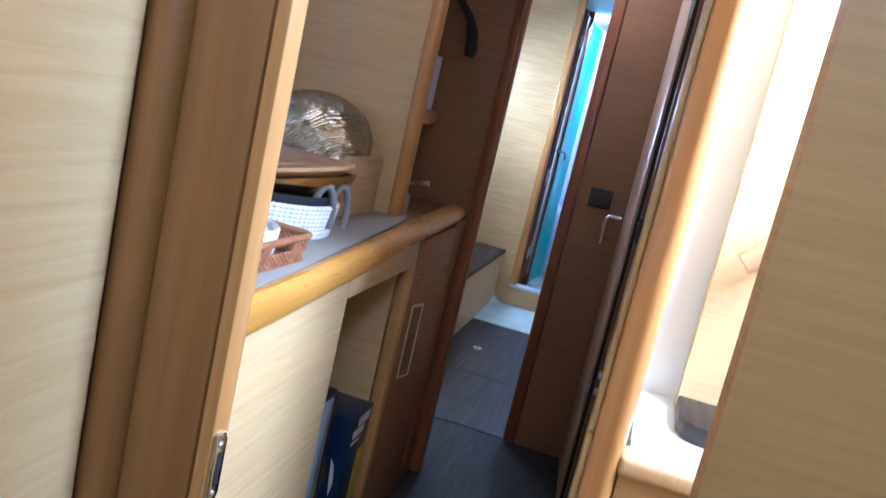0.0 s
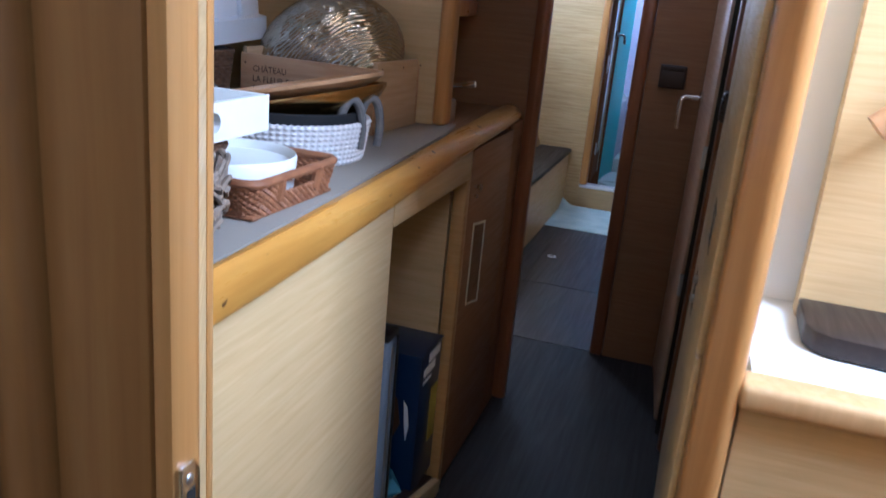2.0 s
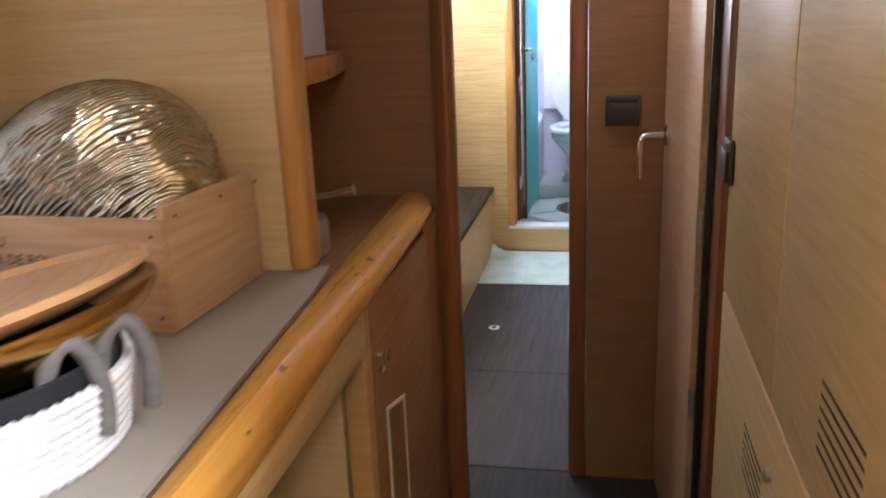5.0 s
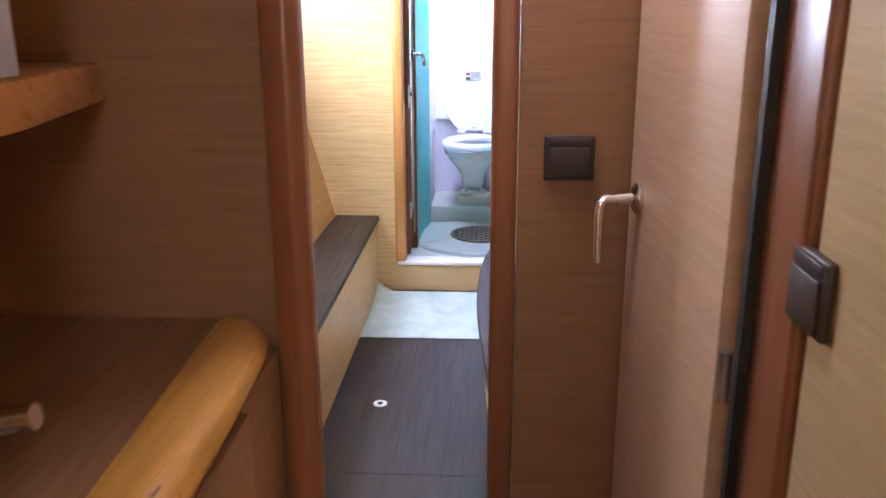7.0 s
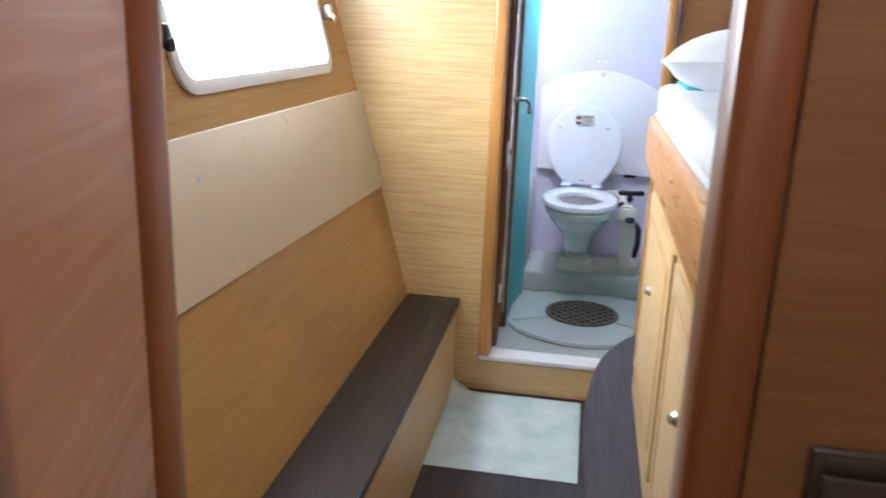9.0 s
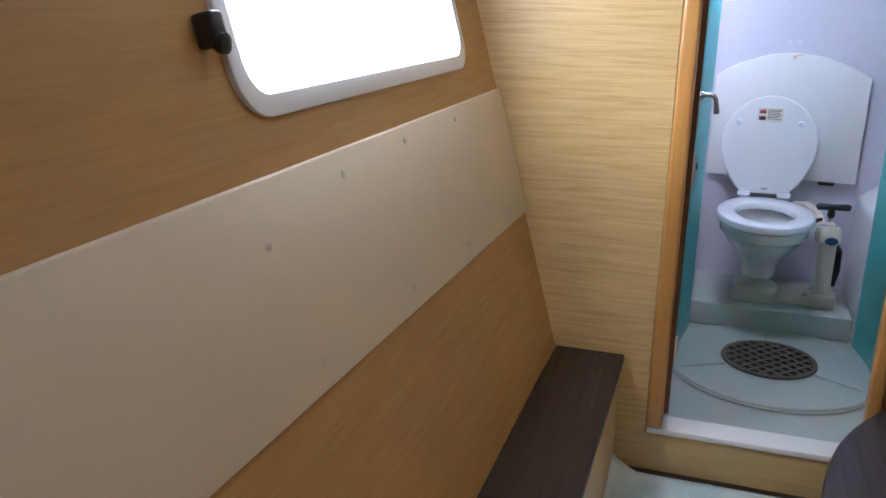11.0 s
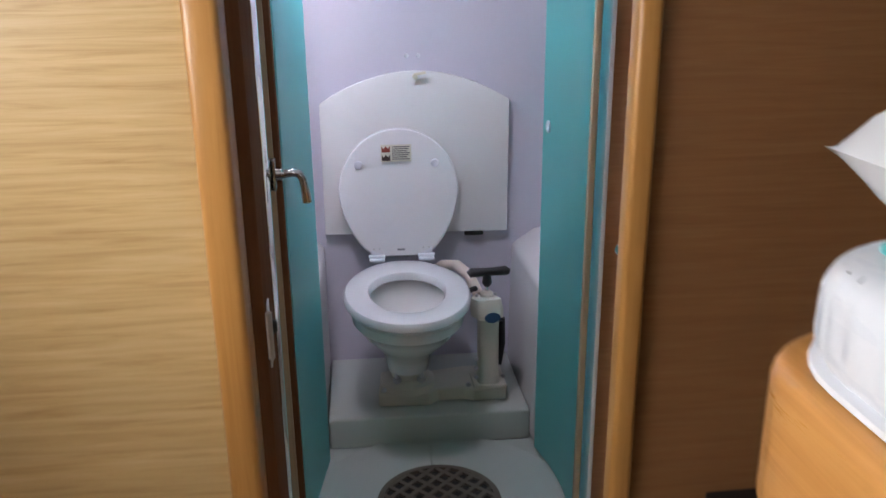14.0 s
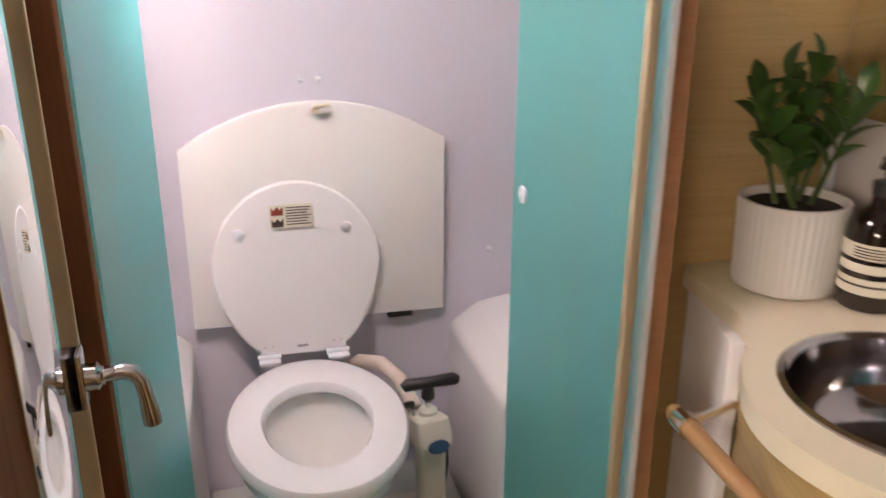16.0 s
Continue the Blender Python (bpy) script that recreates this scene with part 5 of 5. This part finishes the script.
def seat_ring():
    so = lambda z, d: egg(z, 0.182 - d, 7.055 + d, 7.575 - d)
    si = lambda z, d: egg(z, 0.106 + d, 7.145 - d, 7.455 + d)
    return bm_rings([so(0.474, 0.004), so(0.478, 0.0), so(0.490, 0.0), so(0.499, 0.006), so(0.503, 0.020), si(0.503, 0.020), si(0.499, 0.006), si(0.490, 0.0), si(0.478, 0.0), si(0.474, 0.004), so(0.474, 0.004)], cap0=False, cap1=False)


part("seat", seat_ring(), seat_white, wc)


def lid_loop(y, d, n=56):
    """Outline of the raised lid: wide above, narrowing to the hinges."""
    out = []
    for i in range(n):
        a = 2 * math.pi * i / n
        s, c = math.sin(a), math.cos(a)
        if s >= 0:
            x, z = 0.187 * c, 0.715 + 0.196 * s
        else:
            x, z = 0.187 * math.copysign(abs(c) ** 0.38, c) * (1 - 0.27 * abs(s) ** 1.5), 0.715 + 0.205 * s
        z = max(z, 0.512)
        out.append((TX - 0.002 + x * (1 - d / 0.187), y + 0.10 * (z - 0.51), 0.715 + (z - 0.715) * (1 - d / 0.2)))
    return out


lid = part("lid", bm_rings([lid_loop(7.592, 0.003), lid_loop(7.589, 0.0), lid_loop(7.580, 0.0), lid_loop(7.575, 0.004), lid_loop(7.573, 0.014)]), seat_white, wc)
for sx in (-0.128, 0.108):
    part("bumper", moved(bm_lathe(0, 0, [(0.011, 0), (0.013, 0.002), (0.012, 0.008), (0.006, 0.011)], 20), pose(TX + sx + 0.003, 7.601, 0.805, 96, 0, 0)), white_plastic, lid, "white round bumper")
lab = part("sticker", moved(bm_box(-0.047, 0.047, -0.0007, 0.0, -0.026, 0.026), pose(0.353, 7.5995, 0.838, -6, 0, 0)), label_cream, lid, "small printed warning sticker")
for k in range(7):
    zo = 0.019 - 0.0062 * k
    part("print_bar", moved(bm_box(-0.012, 0.042 - 0.004 * (k % 3), -0.0012, -0.0008, zo - 0.0014, zo + 0.0014), pose(0.353, 7.5995, 0.838, -6, 0, 0)), plain("print_grey", (0.12, 0.11, 0.11), 0.7) if k == 0 else bpy.data.materials["print_grey"], lid)
for k in range(2):
    part("pictogram", moved(bm_prism([(-0.044, 0.002 - 0.026 * k + 0.001), (-0.018, 0.002 - 0.026 * k + 0.001), (-0.018, 0.022 - 0.026 * k), (-0.025, 0.014 - 0.026 * k), (-0.031, 0.022 - 0.026 * k), (-0.038, 0.013 - 0.026 * k), (-0.044, 0.022 - 0.026 * k)], "y", -0.0013, -0.0008), pose(0.353, 7.5995, 0.838, -6, 0, 0)), plain("print_red", (0.28, 0.05, 0.03), 0.6) if k == 0 else ink, lid)
part("emblem", moved(bm_box(-0.012, 0.012, -0.0008, 0, -0.003, 0.003, 0.0003), pose(0.36, 7.5745, 0.535, -6, 0, 0)), plain("emblem_grey", (0.30, 0.30, 0.33), 0.5), lid)
for sx in (-0.078, 0.078):
    hg = part("hinge", merge(bm_box(TX + sx - 0.024, TX + sx + 0.024, 7.547, 7.588, 0.503, 0.512, 0.003, 2), moved(bm_box(-0.019, 0.019, -0.006, 0.004, 0, 0.048, 0.003, 2), pose(TX + sx, 7.578, 0.508, -6, 0, 0)), bm_tube([(TX + sx - 0.026, 7.573, 0.512), (TX + sx + 0.026, 7.573, 0.512)], 0.008, 10)), white_plastic, wc, "white plastic hinge")
    for dx in (-0.009, 0.009):
        part("screw", moved(bm_lathe(0, 0, [(0.003, 0), (0.003, 0.001)], 8), pose(TX + sx + dx, 7.5735, 0.54, 96, 0, 0)), steel, hg)

# hand pump
PX, PY = 0.600, 7.335
part("pump_foot", bm_box(PX - 0.048, PX + 0.052, PY - 0.045, PY + 0.06, 0.1725, 0.19, 0.006, 2), pump_white, wc)
pump = part("pump_body", bm_rings([[(x, y, z) for x, y, z in loop_rect(PX - a, PX + a, PY - b, PY + b, z, 0.018, 5)] for z, a, b in ((0.19, 0.034, 0.036), (0.215, 0.030, 0.032), (0.39, 0.030, 0.032), (0.395, 0.033, 0.036))]), pump_white, wc, "cream hand pump")
part("pump_head", moved(bm_rings([[(x, y, z) for x, y, z in loop_rect(-a, a, -b, b, z, 0.016, 5)] for z, a, b in ((0.0, 0.038, 0.05), (0.022, 0.040, 0.052), (0.055, 0.036, 0.048), (0.060, 0.030, 0.042))]), pose(PX - 0.004, PY - 0.005, 0.396, -14, 0, 8)), pump_white, wc)
part("badge", moved(bm_lathe(0, 0, [(0.024, 0), (0.024, 0.001)], 28), pose(PX + 0.003, PY - 0.062, 0.415, 76, 0, 8) @ Matrix.Diagonal((1, 0.62, 1, 1))), plain("blue_badge", (0.03, 0.08, 0.16), 0.4), wc, "dark blue oval badge")
for sx, sz in ((-0.04, 0.215), (-0.04, 0.245), (0.04, 0.215), (-0.04, 0.275)):
    part("bolt", moved(bm_lathe(0, 0, [(0.006, 0), (0.006, 0.005)], 8), pose(PX + sx, PY - 0.033, sz, 90, 0, 0)), steel, wc)
for k in range(5):
    a = radians(72 * k + 20)
    part("bolt", bm_lathe(PX - 0.004 + 0.03 * math.cos(a), PY + 0.002 + 0.036 * math.sin(a), [(0.004, 0.452), (0.004, 0.462)], 8), steel, wc)
part("rod", bm_tube([(PX - 0.004, PY + 0.005, 0.45), (PX - 0.004, PY + 0.002, 0.51)], 0.006, 10), chrome, wc, "chrome piston rod")
part("gland", bm_lathe(PX - 0.004, PY + 0.004, [(0.02, 0.455), (0.02, 0.468), (0.012, 0.474)], 18), pump_white, wc)
part("pump_grip", merge(bm_tube([(PX - 0.058, PY, 0.527), (PX - 0.05, PY, 0.533), (PX, PY, 0.534), (PX + 0.05, PY, 0.536), (PX + 0.06, PY, 0.532)], [0.011, 0.014, 0.012, 0.014, 0.010], 12), bm_tube([(PX - 0.004, PY, 0.53), (PX - 0.004, PY + 0.001, 0.50), (PX - 0.004, PY + 0.002, 0.49)], [0.012, 0.015, 0.008], 12)), black_plastic, wc, "black T-shaped pump handle")
part("pump_lever", bm_tube([(PX - 0.065, PY + 0.03, 0.455), (PX - 0.045, PY + 0.02, 0.475), (PX - 0.035, PY + 0.01, 0.48)], 0.008, 8), black_plastic, wc)
part("hose", bm_tube([(TX + 0.09, 7.60, 0.44), (TX + 0.13, 7.58, 0.475), (TX + 0.17, 7.53, 0.49), (TX + 0.20, 7.46, 0.48), (PX - 0.02, 7.39, 0.44)], 0.017, 12), rubber_hose, wc, "cream rubber hose")
part("hose", bm_tube([(PX + 0.045, 7.43, 0.19), (PX + 0.06, 7.45, 0.25), (PX + 0.06, 7.46, 0.33), (PX + 0.03, 7.42, 0.37)], 0.014, 10), black_plastic, wc, "black rubber hose")


# ---- shower screens ----
def arc_screen(side):
    if side > 0:
        line = [(0.713 + 0.030 * math.sin(math.pi * k / 14), 6.745 + 0.43 * k / 14) for k in range(15)]
    else:
        line = [(0.092, 6.740), (0.091, 6.78), (0.092, 6.85), (0.092, 6.93), (0.097, 7.0), (0.106, 7.06), (0.123, 7.175)]
    return bm_rings([[(x, y, 0.045), (x + 0.005 * side, y, 0.045), (x + 0.005 * side, y, 1.9), (x, y, 1.9)] for x, y in line])


for side, lbl in ((1, "curved teal acrylic shower screen with a finger hole"), (-1, "curved teal acrylic shower screen lit from behind")):
    x0 = 0.713 if side > 0 else 0.119
    sc = thing("shower_screen", (x0, 6.95, 0.045), lbl, "shower screen", "shower screens")
    part("panel", arc_screen(side), teal, sc)
    if side > 0:
        part("edge_profile", bm_box(x0 - 0.005, x0 + 0.009, 6.728, 6.744, 0.045, 1.9, 0.003), beige_seal, sc, "beige sealing profile")
    part("finger_grip", moved(bm_lathe(0, 0, [(0.016, 0), (0.016, 0.004), (0.011, 0.006)], 22), pose(x0 + side * 0.014 - side * 0.006, 7.145, 0.985, 0, -90 * side, 0)), white_plastic, sc, "round white finger grip")
structure("screen_post_starboard", bm_box(0.744, 0.754, 6.742, 6.90, 0.03, CEIL, 0.003), white_plastic, "white frame post of the shower", "post")
structure("screen_wood_starboard", bm_box(0.756, 0.80, 6.78, 6.898, 0.03, CEIL, 0.004), door_red, "brown wooden post beside the shower", "post")
structure("heads_cupboard_port", bm_box(-0.018, 0.090, 6.708, 6.734, 0.031, CEIL, 0.004), leaf_shaded, "wooden cheek beside the shower, coloured as in shade", "post")

dark_chrome = plain("smoky_chrome", (0.40, 0.40, 0.42), 0.12, metal=1.0, bumps=0.0)

# heads door folded back, a narrow mirror on its inner face
hd = thing("heads_door", (0.07, 6.4, 0.14), "open veneered heads door coloured as in shade, with a mirror strip and chrome lever", "door")
MH = pose(0.1030, 6.205, 0, 0, 0, 2.8)
part("leaf", moved(bm_box(-0.028, 0.0, 0.005, 0.395, 0.145, 1.90, 0.003), MH), leaf_shaded, hd)
part("mirror", moved(bm_box(0.0004, 0.0035, 0.160, 0.3835, 0.30, 1.88, 0.0006), MH), mirror_mat, hd, "tall narrow mirror")
part("edge_strip", moved(bm_box(0.0004, 0.006, 0.384, 0.3915, 0.145, 1.90, 0.001), MH), beige_seal, hd, "beige sealing strip")
part("seal", moved(bm_box(0.0004, 0.004, 0.392, 0.3948, 0.145, 1.90, 0.0006), MH), black_edge, hd, "black rubber seal")
part("lock_plate", moved(bm_box(0.0004, 0.003, 0.03, 0.055, 0.80, 0.90, 0.001), MH), steel, hd, "dull steel lock plate")
part("lock_knob", moved(bm_lathe(0, 0, [(0.010, 0), (0.012, 0.003), (0.008, 0.010)], 18), MH @ pose(0.003, 0.042, 0.86, 0, 90, 0)), black_plastic, hd, "dark lock knob")
for zz in (0.35, 0.86, 1.7):
    part("hinge", moved(bm_tube([(0.004, 0.010, zz - 0.035), (0.004, 0.010, zz + 0.035)], 0.005, 10), MH), steel, hd, "steel hinge")
ML = MH @ pose(0.003, 0.372, 1.012)
part("lever", merge(moved(bm_box(0.0, 0.006, -0.013, 0.013, -0.028, 0.028, 0.0025, 3), ML), moved(bm_lathe(0, 0, [(0.013, 0), (0.013, 0.010), (0.009, 0.013), (0.008, 0.016)], 20), ML @ pose(0.006, 0, 0, 0, 90, 0)),
    bm_tube([ML @ Vector(p) for p in ((0.018, 0, 0.0), (0.036, 0, 0.002), (0.046, 0, -0.001), (0.052, -0.002, -0.009), (0.055, -0.004, -0.024), (0.057, -0.006, -0.040), (0.058, -0.006, -0.052))], [0.0075, 0.0075, 0.0075, 0.007, 0.007, 0.0085, 0.0085], 14)), dark_chrome, hd, "chrome lever handle")

# ---- vanity ----
van = thing("vanity", (0.98, 6.55, 0.03), "small vanity with cream curved top and oak veneer front", "vanity")
part("side_panel", bm_prism([(0.905, 6.897), (0.895, 6.88), (0.845, 6.695), (0.86, 6.685), (0.93, 6.80), (0.93, 6.897)], "z", 0.03, 0.90, 0.003), white_gel, van, "white side panel")
bodyp = [(1.128, 6.80), (0.935, 6.795), (0.862, 6.683)]
for k in range(9):
    a = math.pi * (0.78 + 0.44 * k / 8)
    bodyp.append((0.945 + 0.165 * math.cos(a), 6.45 + 0.165 * math.sin(a)))
bodyp += [(0.87, 6.25), (1.128, 6.25)]
part("body", bm_prism(bodyp, "z", 0.03, 0.822), oak_h, van)
part("apron", bm_prism([(x, y) for x, y in bodyp[2:12]] + [(x + 0.012, y) for x, y in bodyp[11:1:-1]], "z", 0.823, 0.90), oak_h, van)
for k, (z0, z1) in enumerate(((0.66, 0.665), (0.70, 0.745))):
    arc = [(0.945 + 0.168 * math.cos(a), 6.45 + 0.168 * math.sin(a)) for a in [math.pi * (0.80 + 0.40 * j / 10) for j in range(11)]]
    inn = [(0.945 + 0.160 * math.cos(a), 6.45 + 0.160 * math.sin(a)) for a in [math.pi * (1.20 - 0.40 * j / 10) for j in range(11)]]
    part("drawer_gap" if k == 0 else "drawer_rail", bm_prism(arc + inn, "z", z0, z1), void_dark if k == 0 else oak_dull, van)
topp = [(1.128, 6.897), (0.892, 6.897), (0.885, 6.885)]
for p in ((0.874, 6.80), (0.866, 6.715), (0.853, 6.672), (0.820, 6.63), (0.790, 6.598)):
    topp.append(p)
for k in range(13):
    a = math.pi * (0.82 + 0.36 * k / 12)
    topp.append((0.940 + 0.205 * math.cos(a), 6.45 + 0.205 * math.sin(a)))
topp += [(0.79, 6.28), (0.85, 6.225), (1.128, 6.22)]


def pierced_top():
    bm = bmesh.new()
    hole = [(x, y) for x, y, z in circle(0.938, 6.47, 0, 0.147, n=40)]
    edges = []
    for loop in (topp, hole):
        vs = [bm.verts.new((x, y, 0.902)) for x, y in loop]
        edges += [bm.edges.new((vs[i], vs[(i + 1) % len(vs)])) for i in range(len(vs))]
    bmesh.ops.triangle_fill(bm, use_beauty=True, edges=edges)
    got = bmesh.ops.extrude_face_region(bm, geom=bm.faces[:])
    bmesh.ops.translate(bm, vec=(0, 0, 0.028), verts=[v for v in got["geom"] if isinstance(v, bmesh.types.BMVert)])
    bmesh.ops.recalc_face_normals(bm, faces=bm.faces[:])
    return bm


part("worktop", pierced_top(), cream_top, van, "cream solid-surface top")
part("basin", bm_rings([circle(0.938, 6.47, z, r, n=48) for r, z in ((0.156, 0.9305), (0.157, 0.934), (0.150, 0.936), (0.144, 0.930), (0.1425, 0.90), (0.139, 0.872), (0.126, 0.850), (0.10, 0.838), (0.06, 0.832), (0.02, 0.830))], cap0=False), dark_chrome, van, "polished steel basin")
tr = thing("towel_rail", (0.77, 6.5, 0.84), "round wooden towel rail on chrome posts", "towel rail")
part("rail", bm_tube([(0.774, 6.70, 0.806), (0.774, 6.695, 0.806), (0.738, 6.26, 0.822)], [0.010, 0.0125, 0.0125], 14), tray_wood, tr)
for yy, xx in ((6.665, 0.7715), (6.30, 0.7415)):
    part("post", merge(bm_tube([(xx, yy, 0.8085 if yy > 6.5 else 0.8205), (xx + 0.05, yy + 0.012, 0.81), (0.87 if yy > 6.5 else 0.84, yy + 0.03, 0.81)], 0.007, 10), bm_tube([(xx + 0.001, yy + 0.014, 0.807 if yy > 6.5 else 0.820), (xx - 0.001, yy - 0.014, 0.8082 if yy > 6.5 else 0.821)], 0.0165, 16)), chrome, tr, "chrome post with ring")

mir = thing("wall_mirror", (1.126, 6.6, 1.15), "frameless mirror above the washbasin", "mirror")
part("glass", bm_box(1.122, 1.128, 6.24, 6.893, 1.155, 1.85, 0.001), mirror_mat, mir)
structure("mirror_corner_trim", bm_box(1.112, 1.1275, 6.8825, 6.8985, 0.9305, 1.15, 0.003), white_plastic, "white corner trim behind the washbasin", "trim")

# plant and soap
pot = thing("potted_plant", (0.988, 6.795, 0.931), "green leafy plant in a white fluted pot", "plant")


def fluted(r0, r1, z0, z1, n=96):
    def ring(r, z):
        return [(0.988 + (r + 0.0011 * math.cos(a * 44)) * math.cos(a), 6.793 + (r + 0.0011 * math.cos(a * 44)) * math.sin(a), z) for a in [2 * math.pi * k / 176 for k in range(176)]]
    def flat(r, z):
        return circle(0.988, 6.793, z, r, n=176)
    return bm_rings([flat(r0 - 0.006, z0), flat(r0, z0 + 0.003), ring(r0, z0 + 0.006), ring(r1, z1 - 0.008), flat(r1, z1 - 0.005), flat(r1, z1), flat(r1 - 0.006, z1), flat(r1 - 0.008, z1 - 0.012)], cap1=False)


part("pot", fluted(0.070, 0.074, 0.931, 1.058), ceramic, pot)
part("soil", bm_lathe(0.988, 6.793, [(0.066, 1.045), (0.066, 1.047), (0.03, 1.050)], 32), soil, pot)


def leaf_mat():
    m, nt, bs = mat_new("glossy_leaf")
    n = noise_tex(nt, coords(nt), 40, 4)
    isl = nt.nodes.new("ShaderNodeNewGeometry").outputs["Random Per Island"]
    c = mix(nt, 0.5, ramp(nt, n, [(0.3, (0.02, 0.07, 0.015)), (0.7, (0.06, 0.16, 0.03))]), ramp(nt, isl, [(0, (0.02, 0.06, 0.015)), (0.8, (0.05, 0.14, 0.03)), (1, (0.16, 0.26, 0.05))]))
    nt.links.new(c, bs.inputs["Base Color"])
    bs.inputs["Roughness"].default_value = 0.32
    return m


def leaf_bm(l, w):
    rows = []
    for k in range(8):
        t = k / 7
        ww = w * math.sin(math.pi * min(1, t * 0.93 + 0.05)) ** 0.8
        y, zc = l * t, 0.18 * l * math.sin(t * 2.2)
        rows.append([(-ww, y, zc + 0.3 * ww), (-ww * 0.5, y, zc + 0.1 * ww), (0, y, zc), (ww * 0.5, y, zc + 0.1 * ww), (ww, y, zc + 0.3 * ww)])
    return bm_rings(rows, close=False, cap0=False, cap1=False)


prng = random.Random(11)
leafm = leaf_mat()
stem_m = plain("leaf_stem", (0.06, 0.11, 0.03), 0.5)
for sx, sy, tilt, yaw, hgt in ((0.00, 0.0, 4, 30, 0.185), (0.02, -0.01, 16, -60, 0.16), (-0.022, 0.005, 18, 110, 0.155), (0.01, 0.02, 12, 200, 0.18), (-0.01, -0.02, 24, 175, 0.14), (0.015, 0.01, 22, 20, 0.15)):
    d = Vector((math.sin(radians(tilt)) * math.cos(radians(yaw)), math.sin(radians(tilt)) * math.sin(radians(yaw)), math.cos(radians(tilt))))
    b0 = Vector((0.985 + sx, 6.793 + sy, 1.045))
    pts = [b0 + d * (hgt * k / 8) + Vector((d.x, d.y, 0)) * 0.02 * (k / 8) ** 2 for k in range(9)]
    part("stem", bm_tube(pts, [0.0045 - 0.0003 * k for k in range(9)], 7), stem_m, pot)
    for k in range(9):
        f = 0.36 + 0.62 * k / 8
        i = min(7, int(f * 8))
        p = pts[i].lerp(pts[i + 1], f * 8 - i)
        side = yaw + 90 + (k % 2) * 180 + prng.uniform(-35, 35)
        ln = prng.uniform(0.042, 0.056) * (1.1 - 0.35 * abs(f - 0.5))
        part("leaf", moved(leaf_bm(ln, ln * 0.31), pose(p.x, p.y, p.z, prng.uniform(22, 50), prng.uniform(-20, 20), side)), leafm, pot)
    part("leaf", moved(leaf_bm(0.05, 0.014), pose(*pts[-1], 70, 0, yaw)), leafm, pot)

soap = thing("soap_bottle", (1.072, 6.70, 0.931), "dark amber pump soap bottle with banded cream label", "bottle")
SX, SY = 1.052, 6.70
part("bottle", bm_lathe(SX, SY, [(0.038, 0.931), (0.0415, 0.936), (0.0415, 1.035), (0.038, 1.048), (0.028, 1.060), (0.017, 1.068), (0.0155, 1.082)], 36), amber, soap)
part("collar", bm_lathe(SX, SY, [(0.018, 1.0825), (0.018, 1.100), (0.012, 1.102)], 24), black_plastic, soap)
part("pump_top", merge(bm_lathe(SX, SY, [(0.006, 1.1025), (0.006, 1.122), (0.011, 1.123), (0.012, 1.130), (0.009, 1.133)], 16), bm_tube([(SX, SY, 1.128), (SX - 0.022, SY - 0.012, 1.128), (SX - 0.028, SY - 0.015, 1.124)], 0.0045, 8)), black_plastic, soap, "black pump head")
for z0, z1 in ((0.955, 0.966), (0.969, 0.977), (0.985, 0.997), (1.003, 1.024)):
    part("label", bm_lathe(SX, SY, [(0.0416, z0), (0.0420, z0 + 0.0005), (0.0420, z1 - 0.0005), (0.0416, z1)], 36), label_cream, soap, "cream label band")
for k in range(4):
    part("print_bar", bm_rings([[(SX + r * math.cos(a), SY + r * math.sin(a), z) for a in [math.pi * (1.05 + 0.5 * j / 10) for j in range(11)]] for r, z in ((0.0422, 1.006 + 0.004 * k), (0.0424, 1.007 + 0.004 * k), (0.0422, 1.008 + 0.004 * k))], close=False, cap0=False, cap1=False), ink, soap)
